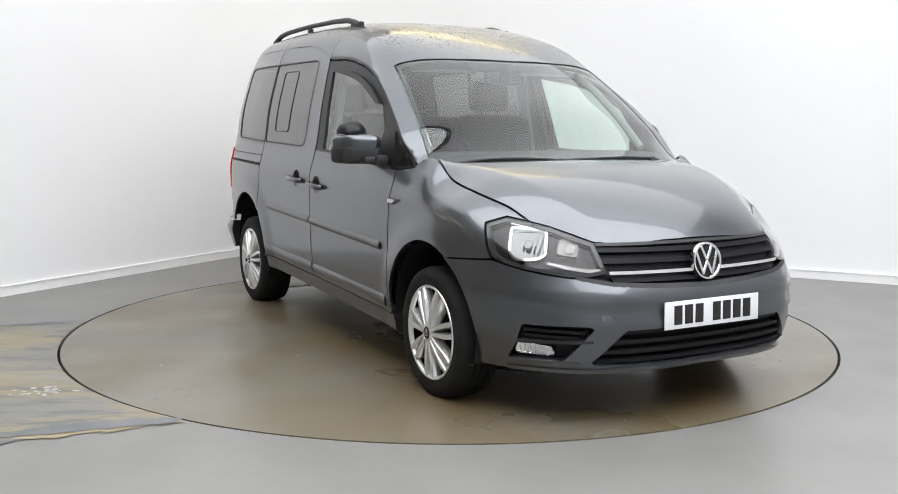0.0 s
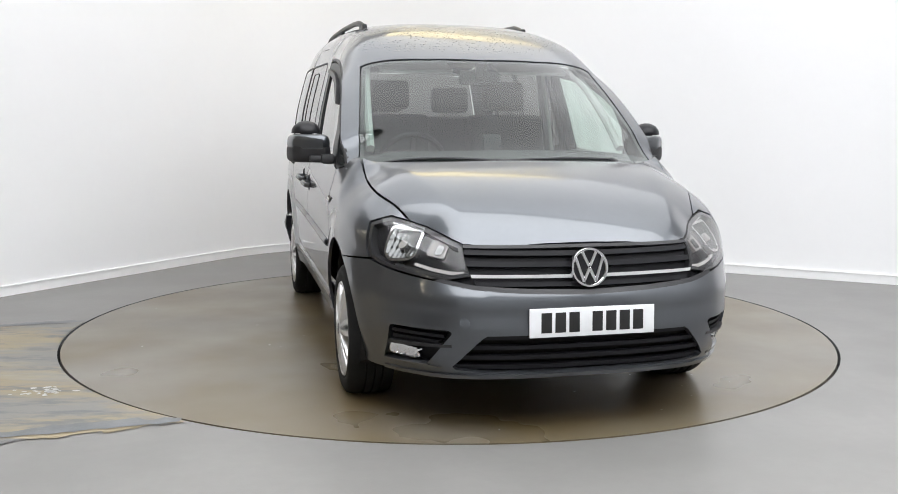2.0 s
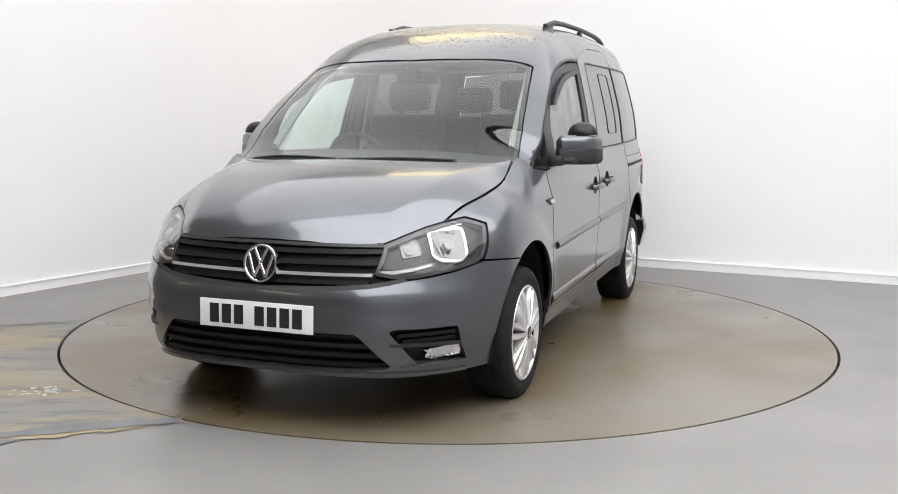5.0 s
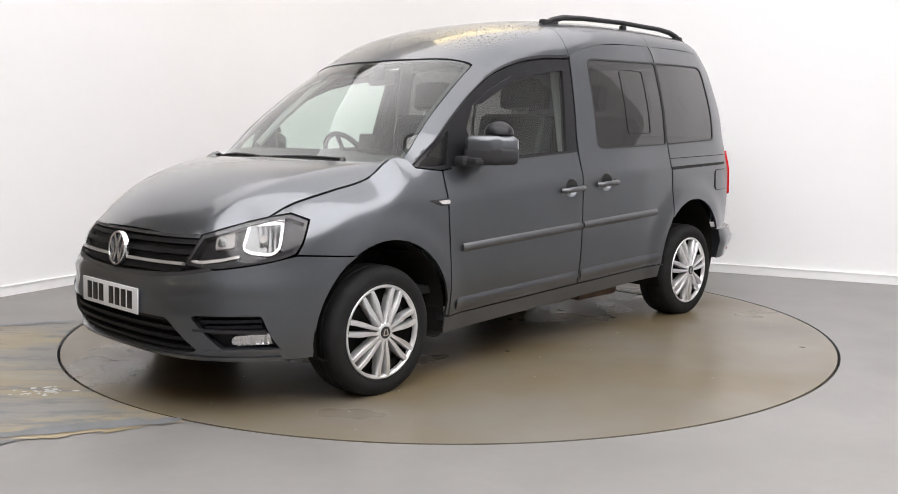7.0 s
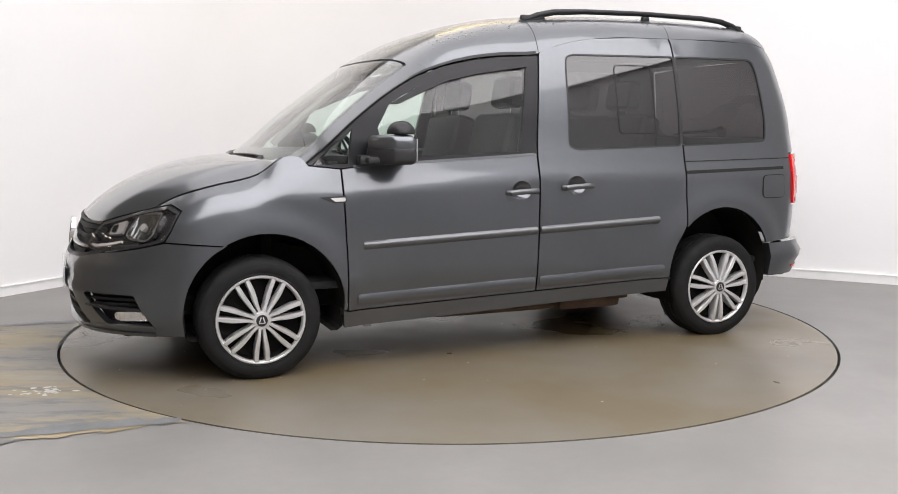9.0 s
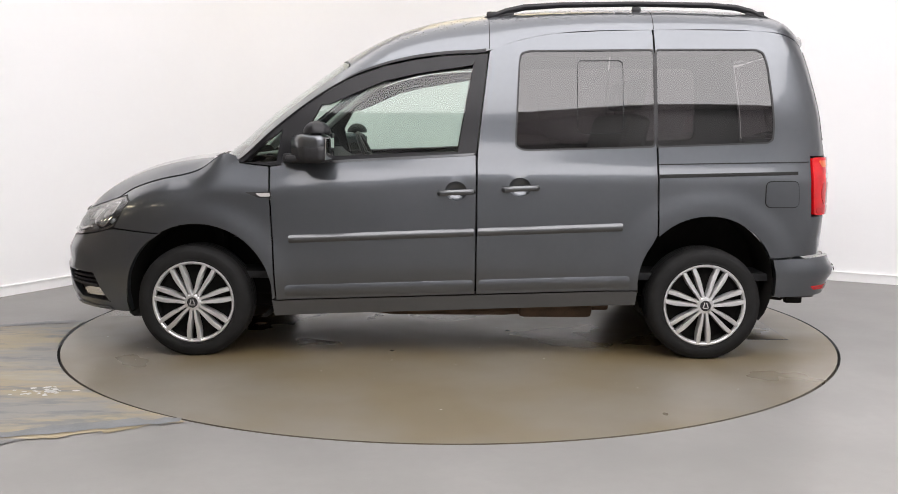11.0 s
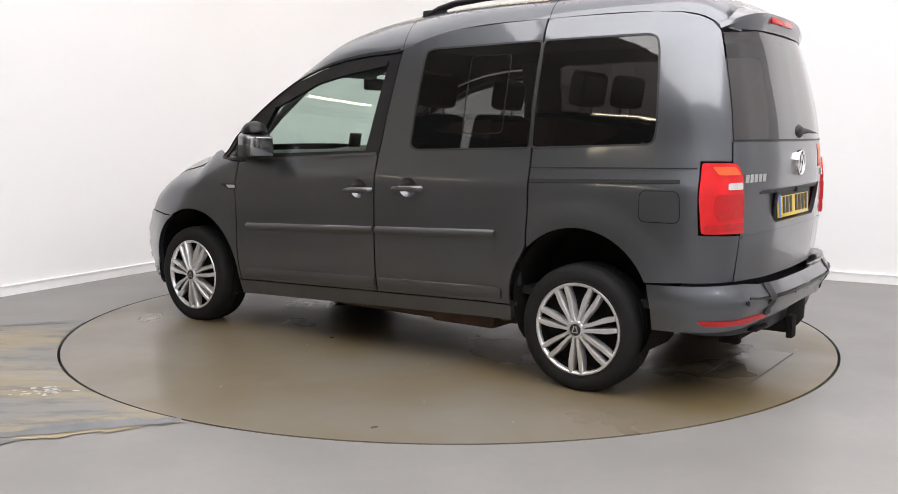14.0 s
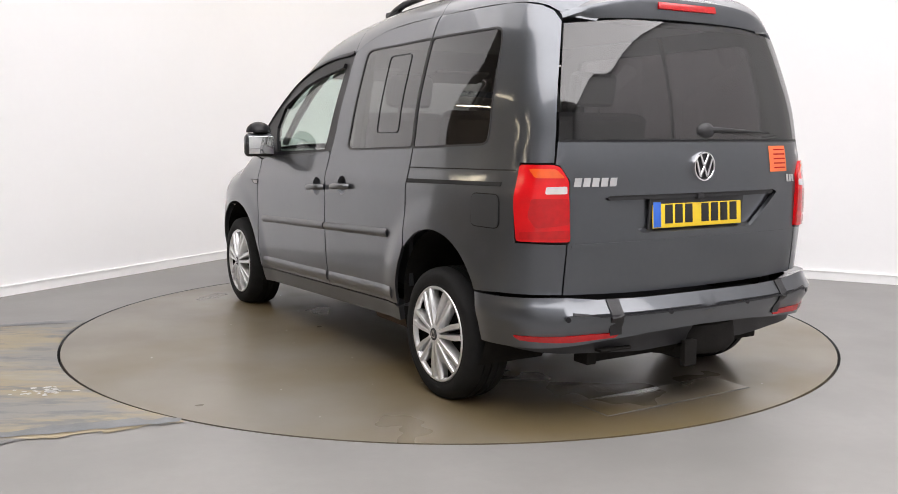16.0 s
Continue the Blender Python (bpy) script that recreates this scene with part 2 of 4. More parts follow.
    x += NOSE(z) * soft((x - 1.35) / .75) + TAIL(z) * soft((-1.35 - x) / .6)
    # wing shoulders roll in towards the bonnet
    if x > .9:
        top = SHOULDER(min(max(x, 1.1), 2.1))
        k = soft((x - .95) / .25)
        r = min(max((z - (top - .16)) / .16, 0), 1.12)
        y -= k * (.872 - INSET(min(top, 1.06)) - .762) * r ** 2.2 * min(1, y / .7)
    # flared lips over the wheels
    for cx, cz in ((1.312, .325), (-1.340, .400)):
        r = math.hypot(x - cx, z - cz)
        if r < .52:
            y += .016 * soft((.52 - r) / .13)
    return (x, y, z)


def flank_y(x, z):
    """Half width of the body at a place along it and a height."""
    best = [flank(u, z) for u in np.linspace(0, ARC_END, 160)]
    xs = np.array([p[0] for p in best])
    return float(np.interp(-x, -xs, [p[1] for p in best]))


GUTTER = curve([(1.3, .9), (1.1, 1.035), (.862, 1.24), (.683, 1.373), (.51, 1.473), (.341, 1.533), (.177, 1.57), (.016, 1.59), (-.20, 1.606), (-.34, 1.655), (-.55, 1.698), (-1.0, 1.718), (-1.6, 1.716), (-1.8, 1.69), (-1.88, 1.64), (-1.93, 1.62)])
CROWN = curve([(1.3, 1.045), (1.2, 1.115), (1.0, 1.293), (.8, 1.442), (.62, 1.572), (.45, 1.664), (.25, 1.746), (.08, 1.796), (-.16, 1.836), (-.55, 1.860), (-1.0, 1.868), (-1.4, 1.860),
               (-1.7, 1.835), (-1.8, 1.800), (-1.86, 1.750), (-1.9, 1.69), (-1.925, 1.63)])
_GX = np.linspace(-1.925, 1.3, 120)
_GY = np.array([flank_y(x, GUTTER(x)) for x in _GX])
EDGE_Y = lambda x: float(np.interp(x, _GX, _GY))


def top(x, s, out=0.0):
    """Roof and windscreen skin, left half: s runs from 0 at the gutter to 1 on the middle line."""
    yg, zg, zt = EDGE_Y(x), GUTTER(x), CROWN(x)
    dz = max(zt - zg, .004)
    k = soft((x - .25) / .4)
    p = ((yg, zg), ((yg - .02 - .24 * dz) * (1 - k) + .80 * yg * k, zg + (.86 - .34 * k) * dz), ((.70 - .08 * k) * yg, zt), (0, zt))
    c = ((1 - s) ** 3, 3 * s * (1 - s) ** 2, 3 * s * s * (1 - s), s ** 3)
    return (x, sum(a * q[0] for a, q in zip(c, p)), sum(a * q[1] for a, q in zip(c, p)) + out)


def top_s(x, y):
    ss = np.linspace(0, 1, 60)
    return float(np.interp(-y, [-top(x, s)[1] for s in ss], ss))


BONNET = curve([(1.1, 1.046), (1.24, 1.052), (1.38, 1.050), (1.58, 1.022), (1.75, .974), (1.9, .906), (2.0, .840), (2.05, .798), (2.075, .772), (2.10, .745)])
# the bonnet's outer edge: along the wing, then over the headlamp
LAMP_TOP = [(.935, .836), (.856, .820), (.79, .803), (.725, .785), (.64, .764), (.567, .748)]
_E = [(x, flank_y(x, SHOULDER(x) - .004), SHOULDER(x)) for x in np.linspace(1.1, 1.74, 14)] + [flank(*p) for p in LAMP_TOP[1:]]
BONNET_Y, BONNET_Z = curve([(p[0], p[1]) for p in _E]), curve([(p[0], p[2]) for p in _E])
FOLD = curve([(1.1, .70), (1.25, .685), (1.5, .625), (1.75, .56), (1.95, .50), (2.1, .46)])


def bonnet(x, y, out=0.0):
    """Bonnet skin: a wide crowned middle, a fold on each side, and a slope down to the wing."""
    a, ye, ze, yf = abs(y), BONNET_Y(min(x, _E[-1][0])), BONNET_Z(min(x, _E[-1][0])), FOLD(x)
    yf = min(yf, ye - .02)
    crown = lambda v: BONNET(min(x + .072 * (v / .48) ** 2, 2.1)) - .010 * (v / yf) ** 2
    k = min(max((a - yf + .05) / (ye - yf + .05), 0), 1)
    return (x, y, crown(min(a, ye)) + (ze - crown(ye)) * k ** 1.5 + out)

# ---- mesh helpers ----
def solid(name, verts, faces, mat, parent=None, label="", smooth=True, sharp=35):
    me = bpy.data.meshes.new(name)
    me.from_pydata([tuple(v) for v in verts], [], faces)
    if smooth:
        me.polygons.foreach_set("use_smooth", [True] * len(me.polygons))
        me.set_sharp_from_angle(angle=radians(sharp))
    me.materials.append(mat)
    ob = new(name, me)
    ob.parent = parent
    return tagged(ob, label)


def part(name, bm, mat, parent=None, label="", smooth=True, sharp=35):
    me = bpy.data.meshes.new(name)
    bmesh.ops.recalc_face_normals(bm, faces=bm.faces)
    bm.to_mesh(me)
    bm.free()
    if smooth:
        me.polygons.foreach_set("use_smooth", [True] * len(me.polygons))
        me.set_sharp_from_angle(angle=radians(sharp))
    me.materials.append(mat)
    ob = new(name, me)
    ob.parent = parent
    return tagged(ob, label)


def group_part(name, parent, at=None):
    ob = new(name)
    ob.empty_display_size = .1
    ob.parent = parent
    if at is not None:
        ob.matrix_basis = at
    return ob


def inside(p, poly):
    hit = False
    for (x1, y1), (x2, y2) in zip(poly, poly[1:] + poly[:1]):
        if (y1 > p[1]) != (y2 > p[1]) and p[0] < (x2 - x1) * (p[1] - y1) / (y2 - y1) + x1:
            hit = not hit
    return hit


def resample(poly, step):
    out = []
    for a, b in zip(poly, poly[1:] + poly[:1]):
        n = max(1, int(math.ceil(math.dist(a, b) / step)))
        out += [(a[0] + (b[0] - a[0]) * i / n, a[1] + (b[1] - a[1]) * i / n) for i in range(n)]
    return out


def rounded(poly, r, n=4):
    """Corners of a flat outline rounded by r."""
    out = []
    for i, p in enumerate(poly):
        a, b = Vector(poly[i - 1]), Vector(poly[(i + 1) % len(poly)])
        p = Vector(p)
        da, db = a - p, b - p
        k = min(r, da.length * .45, db.length * .45)
        q, w = p + da.normalized() * k, p + db.normalized() * k
        for j in range(n + 1):
            t = j / n
            out.append(tuple(q * (1 - t) ** 2 + p * 2 * t * (1 - t) + w * t * t))
    return out


def shrink(poly, d):
    """An outline moved inwards by d."""
    area = sum(a[0] * b[1] - b[0] * a[1] for a, b in zip(poly, poly[1:] + poly[:1]))
    out = []
    for i, p in enumerate(poly):
        a, b = Vector(poly[i - 1]), Vector(poly[(i + 1) % len(poly)])
        p = Vector(p)
        e1, e2 = (p - a), (b - p)
        if e1.length < 1e-7 or e2.length < 1e-7:
            out.append(tuple(p))
            continue
        n1, n2 = Vector((-e1.y, e1.x)).normalized(), Vector((-e2.y, e2.x)).normalized()
        n = n1 + n2
        n = n.normalized() / max(.5, math.sqrt(max((1 + n1.dot(n2)) / 2, .05))) if n.length > 1e-6 else n1
        out.append(tuple(p + n * (d if area > 0 else -d)))
    return out


def sheet(outline, lift, step=.05, holes=(), thick=.015, mirror=0, both=False):
    """A panel: a flat outline with holes, filled with a fine net, lifted onto a curved skin and given turned-in edges.
    mirror: -1 for the right-hand side; both: both halves in one mesh, joined on the middle line."""
    rings = [resample(list(outline), step)] + [resample(list(h), step) for h in holes]
    pts, edges = [], []
    for ring in rings:
        k = len(pts)
        pts += ring
        edges += [(k + i, k + (i + 1) % len(ring)) for i in range(len(ring))]
    rim = np.array(pts)
    x0, y0, x1, y1 = min(p[0] for p in rings[0]), min(p[1] for p in rings[0]), max(p[0] for p in rings[0]), max(p[1] for p in rings[0])
    nx, ny = int((x1 - x0) / step) + 1, int((y1 - y0) / step) + 1
    for i in range(nx + 1):
        for j in range(ny + 1):
            p = (x0 + step * (i + .5 * (j % 2)), y0 + step * .9 * j)
            if inside(p, rings[0]) and not any(inside(p, h) for h in rings[1:]) and np.min(np.abs(rim - p).sum(1)) > .55 * step:
                pts.append(p)
    v2, _, f2, *_ = geometry.delaunay_2d_cdt([Vector(p) for p in pts], edges, [], 0, 1e-6)
    faces = []
    for f in f2:
        c = (sum(v2[i][0] for i in f) / len(f), sum(v2[i][1] for i in f) / len(f))
        if inside(c, rings[0]) and not any(inside(c, h) for h in rings[1:]):
            faces.append(list(f))
    bm = bmesh.new()
    vs = [bm.verts.new(lift(v[0], v[1])) for v in v2]
    for f in faces:
        try:
            bm.faces.new([vs[i] for i in f])
        except ValueError:
            pass
    for v in [v for v in bm.verts if not v.link_faces]:
        bm.verts.remove(v)
    if both:
        d = bmesh.ops.duplicate(bm, geom=bm.verts[:] + bm.edges[:] + bm.faces[:])["geom"]
        for v in [g for g in d if isinstance(g, bmesh.types.BMVert)]:
            v.co.y = -v.co.y
        bmesh.ops.reverse_faces(bm, faces=[g for g in d if isinstance(g, bmesh.types.BMFace)])
        bmesh.ops.remove_doubles(bm, verts=[v for v in bm.verts if abs(v.co.y) < 2e-3], dist=3e-3)
    elif mirror < 0:
        for v in bm.verts:
            v.co.y = -v.co.y
    bmesh.ops.recalc_face_normals(bm, faces=bm.faces)
    bm.normal_update()
    core = Vector((0, 0, .75))
    if sum(f.normal.dot(f.calc_center_median() - core) * f.calc_area() for f in bm.faces) < 0:
        bmesh.ops.reverse_faces(bm, faces=bm.faces)
        bm.normal_update()
    if thick:
        normals = {v: v.normal.copy() for v in bm.verts}
        rimmed = [e for e in bm.edges if len(e.link_faces) == 1]
        r = bmesh.ops.extrude_edge_only(bm, edges=rimmed)
        moved = [g for g in r["geom"] if isinstance(g, bmesh.types.BMVert)]
        near = {}
        for e in rimmed:
            for v in e.verts:
                near[tuple(round(c, 6) for c in v.co)] = normals[v]
        for v in moved:
            v.co -= near.get(tuple(round(c, 6) for c in v.co), Vector((0, 0, 1))) * thick
    return bm


def panel(name, outline, lift, mat, parent, label="", step=.05, holes=(), thick=.015, mirror=0, both=False, sharp=40):
    bm = sheet(outline, lift, step, holes, thick, mirror, both)
    me = bpy.data.meshes.new(name)
    bm.to_mesh(me)
    bm.free()
    me.polygons.foreach_set("use_smooth", [True] * len(me.polygons))
    me.set_sharp_from_angle(angle=radians(sharp))
    me.materials.append(mat)
    ob = new(name, me)
    ob.parent = parent
    return tagged(ob, label)


def block(size, at=(0, 0, 0), bevel=.01, turn=(0, 0, 0), seg=2):
    bm = bmesh.new()
    bmesh.ops.create_cube(bm, size=1)
    bmesh.ops.scale(bm, vec=size, verts=bm.verts)
    if bevel:
        bmesh.ops.bevel(bm, geom=bm.edges[:], offset=bevel, segments=seg, profile=.6, affect="EDGES")
    bm.transform(pose(*at, *turn))
    return bm


def joined(*bms):
    out = bms[0]
    for b in bms[1:]:
        me = bpy.data.meshes.new("piece")
        b.to_mesh(me)
        b.free()
        out.from_mesh(me)
        bpy.data.meshes.remove(me)
    return out


def tube(path, r, n=10, flat=1.0, cap=True):
    """A round bar swept along a path; flat squashes it in height."""
    bm = bmesh.new()
    rings = []
    path = [Vector(p) for p in path]
    for i, p in enumerate(path):
        d = (path[min(i + 1, len(path) - 1)] - path[max(i - 1, 0)]).normalized()
        a = d.cross(Vector((0, 0, 1)))
        a = a.normalized() if a.length > 1e-3 else Vector((1, 0, 0))
        b = a.cross(d).normalized()
        rad = r[i] if isinstance(r, (list, tuple)) else r
        rings.append([bm.verts.new(p + a * math.cos(2 * math.pi * k / n) * rad + b * math.sin(2 * math.pi * k / n) * rad * flat) for k in range(n)])
    for u, w in zip(rings, rings[1:]):
        for k in range(n):
            bm.faces.new((u[k], u[(k + 1) % n], w[(k + 1) % n], w[k]))
    if cap:
        bm.faces.new(rings[0][::-1])
        bm.faces.new(rings[-1])
    return bm


def lathe(profile, n=48):
    """A ring turned about the y axis from (radius, y) pairs."""
    bm = bmesh.new()
    rings = []
    for r, y in profile:
        if r < 1e-5:
            rings.append([bm.verts.new((0, y, 0))])
        else:
            rings.append([bm.verts.new((r * math.cos(2 * math.pi * k / n), y, r * math.sin(2 * math.pi * k / n))) for k in range(n)])
    for u, w in zip(rings, rings[1:]):
        for k in range(n):
            a, b, c, d = u[k % len(u)], u[(k + 1) % len(u)], w[(k + 1) % len(w)], w[k % len(w)]
            q = []
            for v in (a, b, c, d):
                if v not in q:
                    q.append(v)
            if len(q) > 2:
                bm.faces.new(q)
    return bm


def dome(size, at, cut=-.15, n=24, turn=(0, 0, 0)):
    """An ellipsoid with a flattened underside."""
    bm = bmesh.new()
    bmesh.ops.create_uvsphere(bm, u_segments=n, v_segments=n // 2, radius=1)
    for v in bm.verts:
        v.co.z = max(v.co.z, cut)
    bmesh.ops.scale(bm, vec=size, verts=bm.verts)
    bm.transform(pose(*at, *turn))
    return bm

# ---- the studio ----
def flat(name, pts, mat, label="", category="", z=0.0, kind="structure"):
    ob = solid(name, [(x, y, z) for x, y in pts], [tuple(range(len(pts)))], mat, None, label, False)
    return tagged(ob, "", category, "", kind)


R_TABLE = 2.236


def ring_mesh(r0, r1, z, n=180):
    v = [(r * math.cos(2 * math.pi * k / n), r * math.sin(2 * math.pi * k / n), z) for r in (r0, r1) for k in range(n)]
    return v, [(k, n + k, n + (k + 1) % n, (k + 1) % n) for k in range(n)]


def build_floor():
    n = 180
    hole = [((R_TABLE + .015) * math.cos(2 * math.pi * k / n), (R_TABLE + .015) * math.sin(2 * math.pi * k / n), 0) for k in range(n)]
    far = [(16 * math.cos(2 * math.pi * k / n), 16 * math.sin(2 * math.pi * k / n), 0) for k in range(n)]
    ob = solid("floor", hole + far, [(k, n + k, n + (k + 1) % n, (k + 1) % n) for k in range(n)], FLOOR, None, "scuffed grey painted concrete floor", False)
    tagged(ob, "", "floor", "", "structure")
    v, f = ring_mesh(R_TABLE - .03, R_TABLE + .03, -.035)
    pit = solid("turntable_gap", v, f, GAP, None, "dark gap round the turntable", False)
    tagged(pit, "", "gap", "", "structure")
    # worn strip of bare floor beside the turntable, with a ragged border
    rnd = random.Random(4)
    chips = []
    pts = []
    ring = [((R_TABLE + .018) * math.cos(radians(a)), (R_TABLE + .018) * math.sin(radians(a))) for a in (180.5, 192, 204, 216, 229, 241.6)] + [ (-1.35, -2.13), (-1.78, -2.3), (-3.2, -2.75), (-4.4, -1.2), (-3.3, -.38), (-2.7, -.22)]
    for i, (a, b) in enumerate(zip(ring, ring[1:] + ring[:1])):
        edge = i >= 5
        for k in range(14):
            t = k / 14
            j = (rnd.uniform(-.025, .025) if edge else 0)
            pts.append((a[0] + (b[0] - a[0]) * t + j * .4, a[1] + (b[1] - a[1]) * t + j))
    pts = [p if math.hypot(*p) > R_TABLE + .018 else (p[0] * (R_TABLE + .018) / math.hypot(*p), p[1] * (R_TABLE + .018) / math.hypot(*p)) for p in pts]
    flat("worn_floor_patch", pts, WORN, "worn brown floor patch with flaking grey paint", "floor patch", .004)


    def smear(a, b, w, seed):
        r2 = random.Random(seed)
        up, dn = [], []
        for k in range(41):
            t = k / 40
            x, y = a[0] + (b[0] - a[0]) * t, a[1] + (b[1] - a[1]) * t
            g = w * (.35 + .65 * math.sin(math.pi * min(t * 1.6 + .12, 1)) + r2.uniform(-.22, .22))
            up.append((x, y + g))
            dn.append((x, y + r2.uniform(-.012, .008)))
        flat("paint_smear", up + dn[::-1], FLAKE, "ragged edge of old grey paint", "paint smear", .0065)
    smear((-1.10, -2.0), (-2.6, -2.52), .10, 3)
    smear((-2.27, -.06), (-3.1, -.32), .085, 8)
    for k in range(34):
        cx, cy = -1.83 + rnd.gauss(0, .055), -1.575 + rnd.gauss(0, .035)
        r, n = rnd.uniform(.006, .018), 7
        ring = [(cx + r * rnd.uniform(.5, 1.4) * math.cos(2 * math.pi * q / n), cy + r * rnd.uniform(.4, 1.0) * math.sin(2 * math.pi * q / n)) for q in range(n)]
        chips.append(ring)
    v, f = [], []
    for ring in chips:
        f.append(tuple(range(len(v), len(v) + len(ring))))
        v += [(x, y, .0068) for x, y in ring]
    tagged(solid("paint_chips", v, f, SPECK, None, "pale scraped paint chips on the worn floor", False), "", "paint chips", "", "stuff")


def build_walls():
    """Two white walls that meet in a swept corner behind the turntable, with a skirting along their feet."""
    a, b, c = Vector((-3.55, .148)), Vector((-1.42, 4.04)), Vector((5.0, .798))
    da, dc = (a - b).normalized(), (c - b).normalized()
    r = 1.5
    path = [a] + [b + da * r * (1 - t) ** 2 + dc * r * t * t for t in [i / 14 for i in range(15)]] + [c]
    for name, lo, hi, inn, mat, label, cat in (("wall_white", 0, 4.10, 0.0, WALL, "plain white painted studio wall with a swept corner", "wall"),
                                                ("baseboard", 0, .066, .014, SKIRT, "white skirting board along the studio wall", "baseboard"),
                                                ("trim", .066, .075, .020, SKIRT, "white rounded bead on top of the skirting", "trim")):
        v, f = [], []
        for i, p in enumerate(path):
            d = (path[min(i + 1, len(path) - 1)] - path[max(i - 1, 0)]).normalized()
            n = Vector((d.y, -d.x))
            q, w = p + n * inn, p - n * .12
            v += [(q.x, q.y, lo), (q.x, q.y, hi), (w.x, w.y, hi), (w.x, w.y, lo)]
        for i in range(len(path) - 1):
            for k in range(4):
                f.append((4 * i + k, 4 * i + (k + 1) % 4, 4 * i + 4 + (k + 1) % 4, 4 * i + 4 + k))
        f += [(0, 1, 2, 3), tuple(4 * (len(path) - 1) + k for k in (3, 2, 1, 0))]
        ob = solid(name, v, f, mat, None, label, True, 30)
        tagged(ob, "", cat, "", "structure")
    # the dim hall behind the camera
    for name, at, size in (("wall_hall_south", (-3.6, -10.2, 2.1), (13.2, .2, 4.2)), ("wall_hall_west", (-10.2, -3.0, 2.1), (.2, 14.4, 4.2)), ("wall_hall_north", (-6.2, 4.2, 2.1), (8.0, .2, 4.2)),
                           ("wall_studio_east", (5.05, -3.8, 2.1), (.12, 9.2, 4.2)), ("wall_studio_south", (1.3, -8.4, 2.1), (7.6, .12, 4.2))):
        hall = "hall" in name
        ob = part(name, block(size, at, 0), HALL if hall else GREY_WALL, None, "dim brown hall wall beyond the studio" if hall else "plain painted studio wall", False)
        tagged(ob, "", "wall", "", "structure")
    ob = part("ceiling", block((20, 18, .1), (1, -3, 4.26), 0), CEIL, None, "pale studio ceiling with light panels", False)
    tagged(ob, "", "ceiling", "", "structure")


def build_lights():
    """Light panels under the ceiling: wide and warm ones told from their glints on the paint, the dim one added."""
    def ceiling_light(w, l, at, mat, label, tilt=0):
        lamp = group_part("ceiling_light", None, pose(*at, tilt, 0, 0))
        tagged(lamp, label, "ceiling light", "studio ceiling lights")
        part("frame", block((w + .06, l + .06, .05), (0, 0, .035), .01), STEEL, lamp)
        part("diffuser", block((w, l, .02), (0, 0, 0), .004), mat, lamp)
    ceiling_light(7.2, 6.0, (1.3, -4.15, 4.15), LIGHT, "wide white luminous studio ceiling panel")
    # unseen fill, added to brighten the back walls and the bonnet
    ceiling_light(7.4, 3.6, (.35, .75, 4.15), DIM, "dim white fill panel added over the turntable")
    ceiling_light(2.2, .9, (.35, 2.95, 4.10), WARM, "warm yellowish studio ceiling light panel")
    # tubes after the streaks in the side windows, with extra ones added to brighten the hall
    for x, y in ((-5.6, -.9), (-5.2, -5.6), (-8.2, -3.2), (-8.2, 1.6)):
        tube_lamp = group_part("tube_light", None, pose(x, y, 3.2, 0, 0, 8))
        tagged(tube_lamp, "long warm tube light hung in the dim hall", "tube light", "hall tube lights")
        part("lamp_tray", block((.16, 1.7, .05), (0, 0, .05), .01), STEEL, tube_lamp)
        part("lamp_tube", block((.07, 1.6, .04), (0, 0, .01), .012), TUBE, tube_lamp)
        for k in (-.6, .6):
            part("hanger", tube([(0, k, .06), (0, k, 1.02)], .008, 6), STEEL, tube_lamp)


build_floor()
build_walls()
build_lights()

table = group_part("turntable", None)
tagged(table, "round grey painted turntable with brown wet tyre dirt", "turntable")
nseg = 180
solid("disc", [(0, 0, 0)] + [(R_TABLE * math.cos(2 * math.pi * k / nseg), R_TABLE * math.sin(2 * math.pi * k / nseg), z) for z in (0, -.05) for k in range(nseg)],
      [(0, 1 + k, 1 + (k + 1) % nseg) for k in range(nseg)] + [(1 + k, 1 + nseg + k, 1 + nseg + (k + 1) % nseg, 1 + (k + 1) % nseg) for k in range(nseg)], TABLE, table, "", True, 30)
# thin rectangle in the turntable's own colour, outlined by faint grey lines
floor_rect = part("floor_rect", block((.225, .86, .003), (-1.845, -.02, .0025), .001), TABLE, table, "thin rectangle with faint grey edges on the turntable")
for hx, hy, hw, hl in ((-1.73, -.02, .004, .868), (-1.96, -.02, .004, .868), (-1.845, .412, .234, .004), (-1.845, -.452, .234, .004)):
    part("rect_edge", block((hw, hl, .002), (hx, hy, .0022), 0), FLAKE, floor_rect)
chip_v, chip_f = [], []
chip_r = random.Random(9)
for k in range(46):
    cr, ca = 2.15 * math.sqrt(chip_r.random()), chip_r.uniform(0, 2 * math.pi)
    r0 = chip_r.uniform(.002, .007)
    chip_f.append(tuple(range(len(chip_v), len(chip_v) + 5)))
    chip_v += [(cr * math.cos(ca) + r0 * math.cos(q * 1.257) * chip_r.uniform(.6, 1.6), cr * math.sin(ca) + r0 * math.sin(q * 1.257), .003) for q in range(5)]
tagged(solid("grit", chip_v, chip_f, SPECK, table, "pale grit", False), "", "", "", "stuff")

# ---- the van ----
van = new("van")
tagged(van, "dark grey metallic passenger van with wet roof and tinted rear windows", "van")


def on(x, z):
    """Flat coordinates on the flank skin of a place along the car."""
